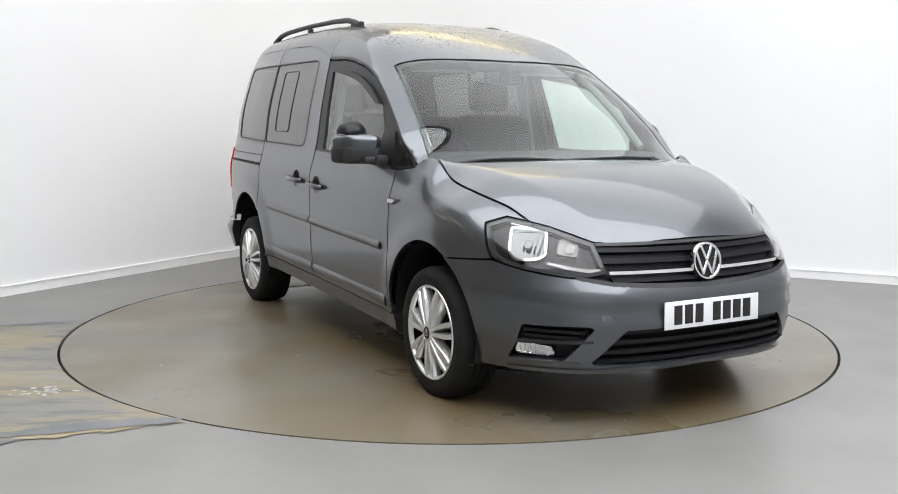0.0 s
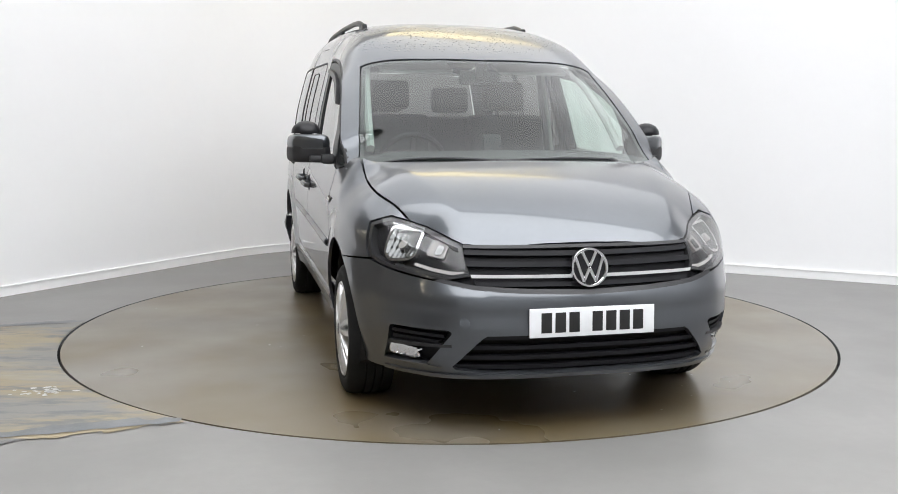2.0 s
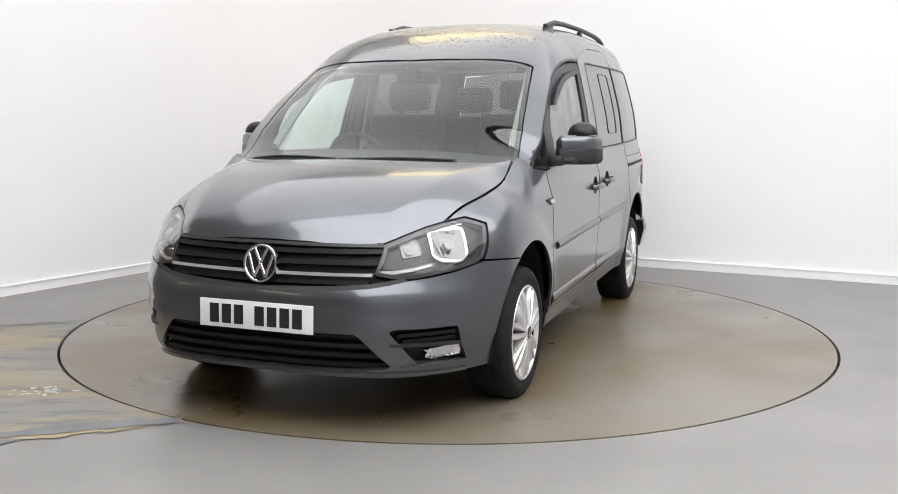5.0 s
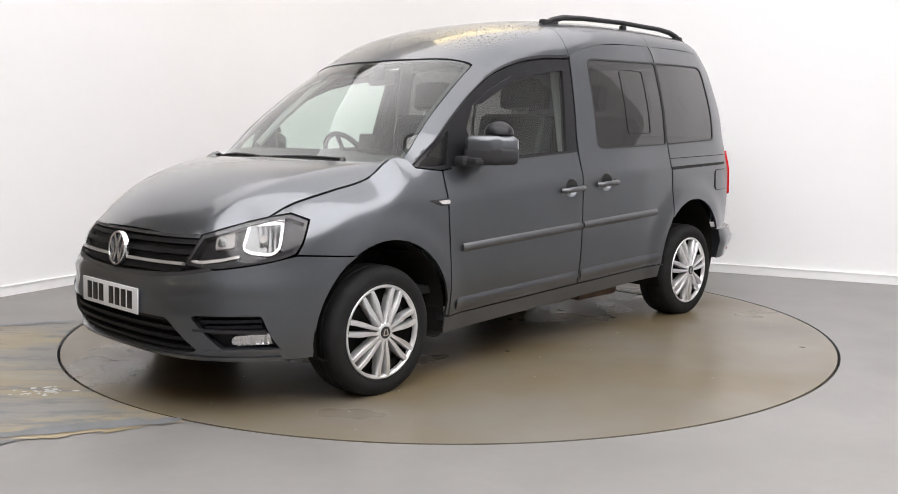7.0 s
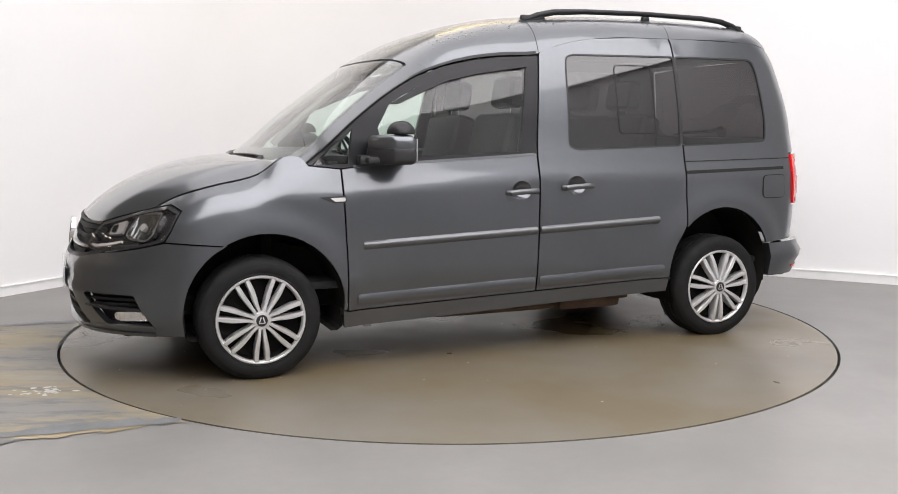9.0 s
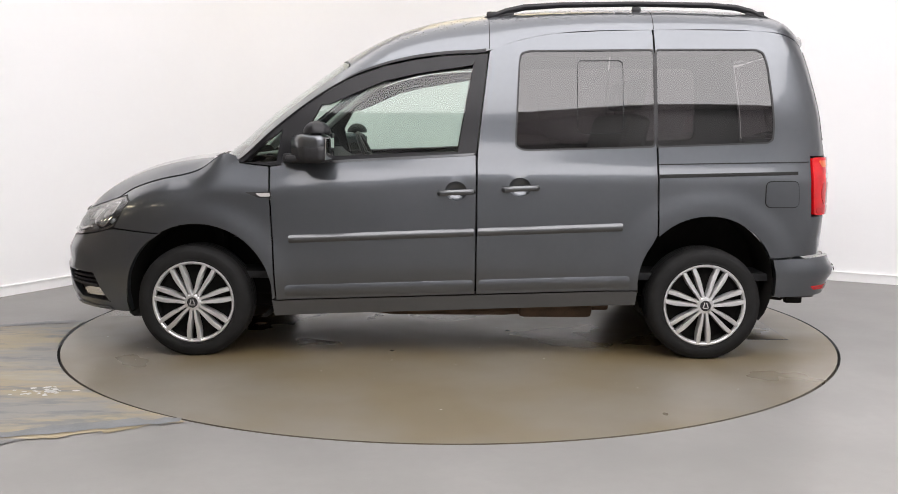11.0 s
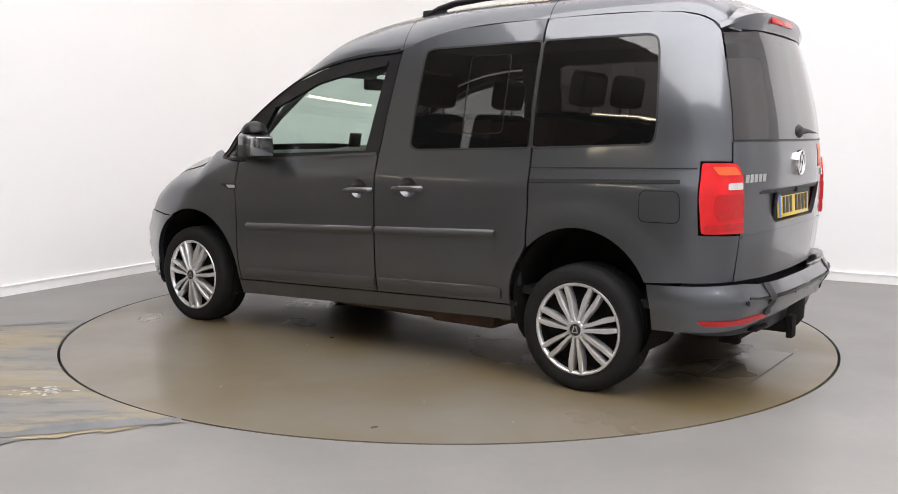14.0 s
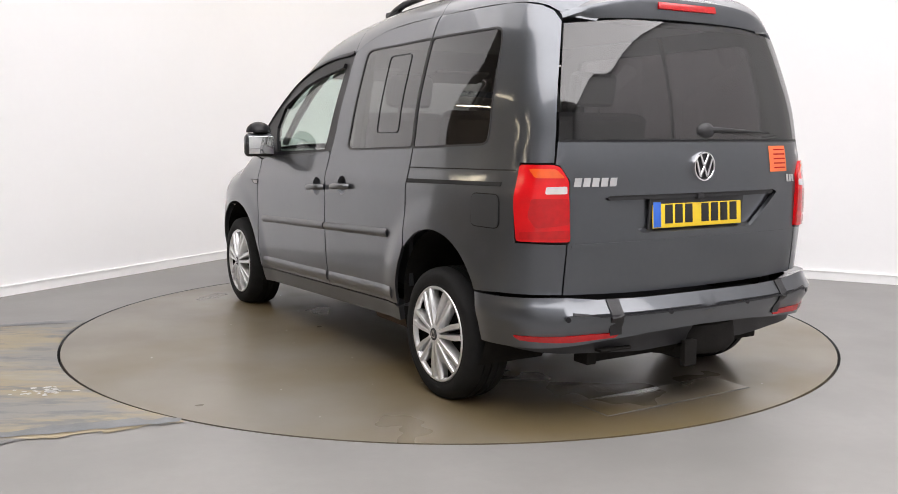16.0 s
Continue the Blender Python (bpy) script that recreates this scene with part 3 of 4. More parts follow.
    us = np.linspace(0, ARC_END, 240)
    xs = np.array([flank(u, z)[0] for u in us])
    return (float(np.interp(-x, -xs, us)), z)


def side(pts):
    return [on(x, z) for x, z in pts]


def proud(d):
    return lambda u, z: flank(u, z, d)


F_ARCH, R_ARCH = (1.312, .325, .385, .378), (-1.340, .400, .355, .357)


def arch(c, a0, a1, n=16):
    cx, cz, rx, rz = c
    return [(cx + rx * math.cos(radians(a0 + (a1 - a0) * i / n)), cz + rz * math.sin(radians(a0 + (a1 - a0) * i / n))) for i in range(n + 1)]


def sill_z(x):
    return .293 + (.911 - x) * .0356


def belt_z(x):
    return 1.012 + (.857 - x) * .0555 if x > -.2 else 1.0705 + (-.2 - x) * .035


DOOR_TOP = [(-.2, 1.588), (.016, 1.577), (.177, 1.556), (.341, 1.520), (.51, 1.460), (.683, 1.360), (.862, 1.228), (1.0, 1.112), (1.092, 1.026)]
WIN_DOOR = [(.70, 1.052), (.735, 1.20), (.667, 1.318), (.59, 1.365), (.511, 1.408), (.342, 1.473), (.177, 1.509), (.016, 1.531), (-.126, 1.548), (-.045, 1.082)]
WIN_TRI = [(1.072, 1.020), (.897, 1.026), (.866, 1.192), (.95, 1.128)]
WIN_SLIDE = [(-1.057, 1.113), (-.39, 1.092), (-.346, 1.11), (-.346, 1.154), (-.364, 1.53), (-.372, 1.59), (-.412, 1.603), (-1.0575, 1.611)]
WIN_REAR = [(-1.070, 1.113), (-1.070, 1.611), (-1.59, 1.614), (-1.628, 1.60), (-1.647, 1.535), (-1.674, 1.22), (-1.668, 1.15), (-1.64, 1.136)]


def bars(count, width, height, gap, breaks=()):
    """Plain upright bars that stand for writing: list of (offset, width, height)."""
    out, x = [], 0
    for i in range(count):
        if i in breaks:
            x += width * .9
        out.append((x, width, height))
        x += width + gap
    total = x - gap
    return [(o - total / 2 + w / 2, w, h) for o, w, h in out]


def bowl_ring(cx, cz, r=1.0):
    return [(cx + .056 * r * math.cos(a), cz + .006 + .050 * r * math.sin(a)) for a in [2 * math.pi * k / 24 for k in range(24)]]


GRIPS = ((-.036, .874), (-.366, .895))


def body_side(s):
    kw = dict(mirror=s)
    # front wing
    a = arch(F_ARCH, 172, 50, 18)
    lead = [(.911, .31), (.918, .6), (.932, .862), (.936, 1.0), (1.09, 1.017), (1.115, 1.055)]
    top_line = [(x, SHOULDER(x) - .004) for x in np.linspace(1.16, 1.77, 16)]
    wing = side(lead + top_line) + [(.858, .824), (.935, .840), (1.022, .814), (1.004, .72), (.985, .672)] + side([(1.50, .652)] + a[::-1] + [(.93, .30)])
    panel("front_wing", shrink(wing, .002), flank, PAINT, van, "", .032, **kw)
    # front door
    low = [(.906, .303), (.914, .6), (.927, .862), (.930, 1.0), (.857, 1.010)] + [(x, belt_z(x) - .002) for x in np.linspace(.75, -.138, 8)] + [(-.140, .9), (-.138, .345 + .0)]
    low = [(.906, sill_z(.906) + .006)] + low[1:-1] + [(-.138, sill_z(-.138) + .006)]
    door = panel("front_door", shrink(side(low), .002), flank, PAINT, van, "", .032, [side(bowl_ring(*GRIPS[0]))], **kw)
    frame_out = [(1.085, 1.021), (.93, 1.004)] + [(x, belt_z(x) + .002) for x in np.linspace(.857, -.138, 8)] + DOOR_TOP
    panel("window_frame", side(frame_out), proud(-.004), SATIN, door, "black window frame", .03, [side(WIN_DOOR), side(WIN_TRI)], .03, **kw)
    panel("window_pane", side(shrink(WIN_DOOR, -.006)), proud(-.014), CLEAR, door, "clear green-tinted pane", .06, (), 0, **kw).visible_shadow = False
    panel("quarter_pane", side(shrink(WIN_TRI, -.004)), proud(-.014), CLEAR, door, "clear quarter pane", .05, (), 0, **kw).visible_shadow = False
    belt = [(x, belt_z(x) - .004) for x in np.linspace(.87, -.13, 9)] + [(x, belt_z(x) + .008) for x in np.linspace(-.13, .87, 9)]
    panel("belt_strip", side(belt), proud(.003), TRIM_GREY, door, "", .05, (), .008, **kw)
    wind = [(.66, 1.325), (.511, 1.410), (.342, 1.476), (.177, 1.512), (.016, 1.534), (-.128, 1.552), (-.122, 1.529), (.016, 1.508), (.177, 1.482), (.342, 1.444), (.48, 1.386), (.62, 1.324)]
    panel("wind_deflector", side(wind), proud(.018), SATIN, door, "smoked wind deflector", .04, (), .02, **kw)
    # sliding door
    ra = arch(R_ARCH, 43, -6, 7)
    sl = [(-.143, sill_z(-.143) + .006), (-.146, 1.06), (-.16, 1.2), (-.205, 1.585), (-.212, 1.609), (-.27, 1.632), (-.34, 1.656), (-.44, 1.681), (-.55, 1.6995), (-.8, 1.7135), (-1.058, 1.7195), (-1.0655, 1.3), (-1.07, 1.1), (-1.078, .66)] + ra[1:] + [(-.985, sill_z(-.985) + .006)]
    slide = panel("sliding_door", shrink(side(sl), .002), flank, PAINT, van, "", .032, [side(rounded(WIN_SLIDE, .02, 2)), side(bowl_ring(*GRIPS[1]))], **kw)
    panel("window_pane", side(shrink(rounded(WIN_SLIDE, .02, 2), .002)), proud(-.003), PRIVACY, slide, "dark tinted pane", .05, (), .004, **kw)
    seal = rounded(shrink(WIN_SLIDE, -.006), .025, 3)
    panel("window_seal", side(seal), proud(.002), PLASTIC, slide, "", .05, [side(rounded(shrink(WIN_SLIDE, .003), .02, 3))], .006, **kw)
    vent = rounded([(-.661, 1.175), (-.661, 1.556), (-.90, 1.557), (-.90, 1.178)], .03, 3)
    panel("vent_pane_frame", side(vent), proud(.001), SATIN, slide, "thin frame of the sliding vent pane", .05, [side(shrink(vent, .0035))], .004, **kw)
    # rear quarter
    q = [(-1.084, .652), (-1.082, .7), (-1.077, 1.1), (-1.072, 1.3), (-1.064, 1.7195), (-1.3, 1.7195), (-1.6, 1.7175), (-1.7, 1.709), (-1.78, 1.692), (-1.83, 1.668)]
    rest = [(4.797, 1.622), (4.793, 1.4), (4.787, 1.151), (4.787, 1.066), (4.647, 1.066), (4.650, .9), (4.660, .757), (4.867, .752), (4.858, .548)]
    low = [(-1.9, .549), (-1.8, .546), (-1.70, .540)] + arch(R_ARCH, 157, 45, 18)
    quarter = panel("rear_quarter", shrink(side(q) + rest + side(low), .002), flank, PAINT, van, "", .032, [side(rounded(WIN_REAR, .02, 2))], **kw)
    panel("window_pane", side(shrink(rounded(WIN_REAR, .02, 2), .002)), proud(-.003), PRIVACY, quarter, "dark tinted pane", .05, (), .004, **kw)
    panel("window_seal", side(rounded(shrink(WIN_REAR, -.006), .025, 3)), proud(.002), PLASTIC, quarter, "", .05, [side(rounded(shrink(WIN_REAR, .003), .02, 3))], .006, **kw)
    panel("slide_rail", side([(-1.082, .953), (-1.082, .971), (-1.80, .989), (-1.80, .973)]), proud(.004), GAP, quarter, "black sliding door rail slot", .05, (), .004, **kw)
    panel("seam", side([(-1.078, 1.020), (-1.078, 1.0245), (-1.862, 1.040), (-1.862, 1.0355)]), proud(.0035), GAP, quarter, "", .05, (), .002, **kw)
    if s > 0:
        flap = rounded([(-1.632, .806), (-1.632, .936), (-1.800, .938), (-1.806, .806)], .03, 4)
        panel("fuel_flap_seam", side(shrink(flap, -.004)), proud(.003), GAP, quarter, "", .04, (), .003, **kw)
        panel("fuel_flap", side(flap), proud(.0055), PAINT, quarter, "", .04, (), .004, **kw)
    # sill
    sp = [(.93, .300)] + [(x, sill_z(x)) for x in np.linspace(.91, -.97, 12)] + [(-.985, .355), (-.978, .285), (.92, .212)]
    panel("sill", side(sp), proud(-.004), TRIM_GREY, van, "", .05, (), .06, **kw)
    # rubbing strips and the lower door folds, as rounded ridges
    def ridge(line, half, rise, power):
        def lift(u, z):
            x = flank(u, z)[0]
            k = min(abs(z - line(x)) / half, 1)
            return flank(u, z, .001 + rise * (1 - k ** power))
        return lift
    mid = lambda x: .626 + (.833 - x) * .0422
    fold = lambda x: sill_z(x) + .055
    for host, x0, x1, y0, y1 in ((door, .833, -.130, .86, -.13), (slide, -.150, -.898, -.155, -.94)):
        o = [(x, mid(x) - .021) for x in np.linspace(x0, x1, 8)] + [(x, mid(x) + .021) for x in np.linspace(x1, x0, 8)]
        panel("rubbing_strip", side(rounded(o, .008, 2)), ridge(mid, .021, .013, 2), TRIM_GREY, host, "body-coloured rubbing strip", .007, (), .006, **kw)
        o = [(x, fold(x) - .03) for x in np.linspace(y0, y1, 8)] + [(x, fold(x) + .03) for x in np.linspace(y1, y0, 8)]
        panel("door_fold", side(rounded(o, .02, 3)), ridge(fold, .03, .009, 2), PAINT, host, "", .015, (), .003, **kw)
    # handles
    for host, cx, cz in ((door, -.036, .874), (slide, -.366, .895)):
        o = on(cx, cz)
        c = Vector(flank(*o))
        panel("handle_bowl", side(bowl_ring(cx, cz, 1.02)), lambda u, z: flank(u, z, -.030 * max(0, 1 - ((u - o[0]) / .056) ** 2 - ((z - cz - .006) / .05) ** 2) ** .7), PAINT, host, "hollow behind the grip", .012, (), 0, **kw)
        grip = tube([(cx + .085, c.y + .004, cz - .006), (cx + .075, c.y + .026, cz - .005), (cx + .03, c.y + .034, cz), (cx - .045, c.y + .034, cz + .003), (cx - .08, c.y + .026, cz + .004), (cx - .09, c.y + .003, cz + .004)], .0135, 10, 1.1)
        if s < 0:
            bmesh.ops.scale(grip, vec=(1, -1, 1), verts=grip.verts)
        part("door_handle", grip, TRIM_GREY, host, "grey bar door handle")
    # side repeater
    rep = rounded([(1.055, .868), (.92, .872), (.917, .842), (.98, .838)], .008, 2)
    panel("side_repeater", side(rep), proud(.004), PLASTIC, van, "black side repeater", .03, (), .008, **kw)
    panel("repeater_lens", side(rounded([(1.0, .863), (.925, .866), (.923, .847), (.975, .846)], .006, 2)), proud(.008), LAMP_WHITE, van, "clear side repeater lens", .03, (), .006, **kw)
    # door mirror
    y = .870
    foot = joined(block((.11, .07, .05), (.80, y - .01, 1.045), .018), block((.10, .10, .032), (.78, y + .03, 1.046), .014))
    shell = block((.215, .185, .090), (.712, .945, 1.122), .043, (0, 0, -8), 5)
    under = block((.22, .188, .095), (.712, .945, 1.073), .036, (0, 0, -8), 4)
    spot = dome((.070, .076, .060), (.665, .950, 1.176), -.08)
    stalk = block((.05, .06, .03), (.665, .950, 1.163), .008)
    for cap in (shell, under):
        for v in cap.verts:
            if v.co.x > .66:
                v.co.x -= (v.co.x - .66) * .62 * soft((v.co.y - .90) / .14)
    sheet_glass = block((.006, .15, .105), (.602, .957, 1.095), .002, (0, 0, -8))
    for b, nm, mt, lb in ((foot, "mirror_foot", PLASTIC, "black mirror foot"), (shell, "mirror_shell", PAINT, "grey mirror shell"), (under, "mirror_base", PLASTIC, "black lower mirror shell"),
                          (joined(spot, stalk), "blind_spot_mirror", SATIN, "black domed blind spot mirror"), (sheet_glass, "mirror_glass", MIRROR, "mirror glass")):
        if s < 0:
            bmesh.ops.scale(b, vec=(1, -1, 1), verts=b.verts)
        part(nm, b, mt, door, lb)
    # wheel housings
    for cx, cz, rx, rz in (F_ARCH, R_ARCH):
        bm = bmesh.new()
        rows = []
        for yy in (.835, .50):
            rows.append([bm.verts.new((cx + (rx + .004) * math.cos(a), s * yy, max(.205, cz + (rz + .004) * math.sin(a)))) for a in [radians(-35 + 250 * k / 26) for k in range(27)]])
        for k in range(26):
            bm.faces.new((rows[0][k], rows[0][k + 1], rows[1][k + 1], rows[1][k]))
        bm.faces.new(rows[1])
        part("wheel_housing", bm, DARK, van, "black wheel housing")


def tyre_mesh():
    """A tyre with rim bead, sidewall rings and tread grooves, flattened where it carries the load."""
    bm = lathe([(.205, -.002), (.214, .003), (.222, .008), (.226, .0065), (.238, .010), (.268, .009), (.272, .006), (.288, -.004), (.294, -.018), (.298, -.034),
                (.2985, -.058), (.292, -.060), (.292, -.066), (.2985, -.068), (.2995, -.095), (.292, -.097), (.292, -.103), (.2995, -.105), (.2985, -.130), (.292, -.132), (.292, -.138), (.2985, -.140),
                (.297, -.168), (.290, -.188), (.25, -.196), (.2, -.19)], 72)
    for v in bm.verts:
        if v.co.z < -.2885:
            v.co.y += .25 * (-.2885 - v.co.z) * (1 if v.co.y > -.09 else -1)
            v.co.z = -.2885
    return bm


def wheel(x, s):
    w = group_part("wheel", van, Matrix.Translation((x, s * .858, .289)) @ pose(0, 0, 0, 0, 0, 0 if s > 0 else 180))
    part("tyre", tyre_mesh(), RUBBER, w, "black rubber tyre")
    part("rim", lathe([(.20, -.03), (.19, -.06), (.06, -.065), (0, -.065)], 40), DARK, w, "dark steel rim behind the trim")
    part("trim_ring", lathe([(.197, -.012), (.200, .002), (.206, .008), (.213, .008), (.217, .002), (.216, -.01)], 64), SILVER, w, "silver outer ring")
    for i in range(7):
        for k in (-1, 1):
            a0 = radians(360 / 7 * i - 90)
            bm = bmesh.new()
            rings = []
            for j in range(9):
                t = j / 8
                r = .034 + (.202 - .034) * t
                off = k * (.0100 + .0130 * soft(t * 1.25) + .0035 * t)
                half = .0084 + .0046 * soft(t * 1.5) - .0010 * soft((t - .75) / .25)
                h = .020 - .012 * t ** 2.2
                c, d = Vector((math.cos(a0), math.sin(a0))), Vector((-math.sin(a0), math.cos(a0)))
                row = []
                for o, hh in ((-half, -.03), (-half * .95, h - .005), (-half * .7, h), (half * .7, h), (half * .95, h - .005), (half, -.03)):
                    p = c * r + d * (off + o)
                    row.append(bm.verts.new((p.x, hh, p.y)))
                rings.append(row)
            for u, q in zip(rings, rings[1:]):
                for n in range(5):
                    bm.faces.new((u[n], u[n + 1], q[n + 1], q[n]))
            part("spoke", bm, SILVER, w, "")
    part("hub", lathe([(.046, -.03), (.046, .014), (.040, .021), (.030, .023), (.029, .021), (0, .021)], 32), SILVER, w, "silver hub")
    part("centre_cap", joined(lathe([(.028, .020), (.027, .0235), (0, .0245)], 28)), PLASTIC, w, "dark round centre cap")
    z = joined(block((.006, .002, .03), (-.009, .0245, .003), 0, (0, 18, 0)), block((.006, .002, .03), (.009, .0245, .003), 0, (0, -18, 0)), block((.03, .002, .005), (0, .0245, -.012), 0))
    part("cap_mark", z, CHROME, w, "plain silver mark")


def roundel(parent, at, r, name="badge"):
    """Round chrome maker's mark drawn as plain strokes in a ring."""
    ring = lathe([(r * .84, 0), (r * .84, .008), (r * .88, .012), (r * .97, .012), (r, .006), (r, -.01)], 48)
    def stroke(p, q, w):
        d = Vector((q[0] - p[0], q[1] - p[1]))
        return block((d.length * r + w * r * .4, .008, w * r), ((p[0] + q[0]) / 2 * r, .006, (p[1] + q[1]) / 2 * r), .002, (0, -math.degrees(math.atan2(d.y, d.x)), 0), 1)
    marks = [stroke(*q, .17) for q in (((-.36, .76), (-.04, .10)), ((.36, .76), (.04, .10)), ((-.72, .48), (-.32, -.68)), ((-.32, -.68), (0, -.02)), ((0, -.02), (.32, -.68)), ((.32, -.68), (.72, .48)))]
    disc = lathe([(r * .9, 0), (r * .9, .001), (0, .002)], 40)
    for bm in (ring, disc, *marks):
        bm.transform(at)
    b = part(name, joined(ring, *marks), CHROME, parent, "round chrome badge")
    part("badge_ground", disc, SATIN, parent, "dark badge ground")
    return b


def plate(parent, at, mat, label, blue=False):
    p = part("number_plate", joined(*[b for b in [block((.52, .006, .113), (0, 0, 0), .003)]]), mat, parent, label)
    p.matrix_basis = at
    for x, w, h in bars(7, .043, .078, .014, (4,)):
        k = part("plate_bar", block((w, .002, h), (x - (.02 if blue else 0), .0035, 0), .0005), INK, p, "black bar in place of a character")
    if blue:
        part("plate_band", block((.042, .002, .105), (.236, .0032, 0), .0005), BLUE, p, "blue band")
    return p


def front():
    kw = dict(both=True)
    # bumper
    fog = rounded([(.880, .424), (.585, .428), (.567, .417), (.705, .280), (.955, .272), (.909, .352)], .012, 2)
    outer = [(0, .562), (.25, .570), (.461, .583), (.632, .611), (.74, .622), (.843, .637), (.985, .666)] + side([(1.51, .648)]) + side(arch(F_ARCH, 55, -8, 10)[1:] + [(1.69, .226)]) + \
            [(1.0, .222), (.70, .228), (.43, .233), (0, .237), (0, .256), (.43, .258), (.565, .268), (.58, .279), (.442, .400), (.425, .410), (0, .412)]
    bumper = panel("front_bumper", outer, flank, PAINT, van, "", .035, [fog], .03, **kw)
    panel("grille_backing", [(0, .42), (.445, .42), (.60, .28), (.58, .26), (.43, .248), (0, .24)], proud(-.05), DARK, bumper, "", .06, (), 0, **kw)
    for z0 in (.272, .312, .352, .392):
        w = .578 - (z0 - .280) * 1.12 if z0 > .28 else .565
        panel("grille_slat", [(0, z0), (w, z0), (w, z0 + .016), (0, z0 + .016)], proud(-.016), GRILLE, bumper, "", .06, (), .022, **kw)
    lip = [(0, .236), (.43, .232), (.70, .227), (.95, .222), (.95, .236), (.70, .243), (.43, .249), (0, .252)]
    panel("bumper_lip", lip, proud(.010), PAINT, bumper, "", .05, (), .012, **kw)
    for s in (1, -1):
        panel("fog_recess", shrink(fog, -.01), proud(-.045), GRILLE, bumper, "black fog lamp recess", .05, (), 0, mirror=s)
        for z0 in (.394, .370):
            panel("recess_slat", [(.885, z0), (.585 + (.42 - z0) * 1.0, z0), (.585 + (.42 - z0) * 1.0, z0 + .013), (.88, z0 + .013)], proud(-.012), GRILLE, bumper, "", .05, (), .03, mirror=s)
        panel("fog_blade", [(.905, .343), (.575, .360), (.575, .371), (.90, .357)], proud(.002), PLASTIC, bumper, "", .05, (), .03, mirror=s)
        lamp = rounded([(.915, .345), (.76, .335), (.745, .302), (.78, .292), (.930, .296)], .012, 3)
        fl = panel("fog_lamp", lamp, lambda u, z: flank(u, z, -.022 + .006 * math.sin(u * 260)), CHROME, bumper, "bright fog lamp", .0075, (), .02, mirror=s)
        panel("lamp_lens", lamp, proud(-.008), LENS, fl, "clear lens", .03, (), 0, mirror=s)
        panel("chrome_blade", [(.96, .272), (.705, .278), (.63, .274), (.63, .267), (.705, .269), (.96, .263)], proud(.004), TRIM_GREY, bumper, "", .05, (), .01, mirror=s)
    tow = [(u0 * .022 + .51, .455 + v0 * .024) for u0, v0 in [(math.cos(a), math.sin(a)) for a in [2 * math.pi * k / 16 for k in range(16)]]]
    panel("tow_eye_cover", tow, proud(.0012), PAINT, bumper, "", .02, (), .003, mirror=-1)
    plate(bumper, Matrix.Translation((2.200, 0, .459)) @ pose(0, 0, 0, 2, 0, -90), WHITE, "white front plate with black bars")
    # upper grille
    gr = panel("radiator_grille", [(0, .555), (.25, .563), (.461, .577), (.632, .607), (.48, .630), (.572, .752), (.3, .756), (0, .756)], proud(-.035), GRILLE, van, "black radiator grille", .05, (), 0, **kw)
    for z0, w in ((.706, .535), (.664, .500), (.590, .45)):
        panel("grille_slat", [(0, z0), (w, z0 + .006), (w + .012, z0 + .024), (0, z0 + .018)], proud(-.010), GRILLE, gr, "", .05, (), .03, **kw)
    panel("chrome_strip", [(0, .624), (.470, .629), (.477, .641), (0, .637)], proud(.006), SILVER, gr, "bright grille strip", .05, (), .02, **kw)
    panel("grille_rim", [(0, .738), (.558, .736), (.567, .748), (0, .750)], proud(.0), PLASTIC, gr, "", .05, (), .03, **kw)
    panel("grille_foot", [(0, .560), (.25, .568), (.461, .581), (.632, .609), (.60, .622), (.461, .600), (.25, .586), (0, .578)], proud(.0), PLASTIC, gr, "", .05, (), .03, **kw)
    roundel(gr, Matrix.Translation((2.150, .0, .662)) @ pose(0, 0, 0, 0, 0, -90) @ pose(0, 0, 0, 8, 0, 0), .078)
    # bonnet
    lead = [(1.300, 0), (1.292, .2), (1.265, .45), (1.22, .68), (1.20, .742)]
    edge = [(p[0], p[1] - .003) for p in _E if p[0] > 1.21] + [(2.045, .42), (2.076, .25), (2.088, .1), (2.090, 0)]
    panel("bonnet", lead + edge, bonnet, PAINT, van, "", .015, (), .015, **kw)
    panel("cowl", [(1.335, 0), (1.32, .2), (1.29, .45), (1.235, .69), (1.20, .74), (1.12, .745), (1.10, .6), (1.15, 0)], lambda x, y: (x, y, bonnet(x, y)[2] - .028), PLASTIC, van, "black cowl below the windscreen", .05, (), 0, **kw)
    # headlamps
    shape = [(1.018, .811)] + LAMP_TOP + [(.515, .69), (.474, .632), (.56, .617), (.646, .615), (.74, .626), (.843, .641), (.92, .656), (.980, .676), (1.0, .72)]
    for s in (1, -1):
        kw2 = dict(mirror=s)
        h = panel("headlamp", shrink(shape, -.004), proud(-.055), SATIN, van, "clear headlamp with chrome reflectors", .04, (), 0, **kw2)
        panel("lamp_lens", shrink(shape, .003), proud(.0), LENS, h, "clear lens", .035, (), .012, **kw2)
        panel("bezel", shrink(shape, .002), proud(-.008), PLASTIC, h, "", .04, [shrink(shape, .016)], .045, **kw2)
        main = rounded([(.915, .795), (.79, .786), (.757, .70), (.785, .684), (.875, .676), (.905, .700)], .012, 2)
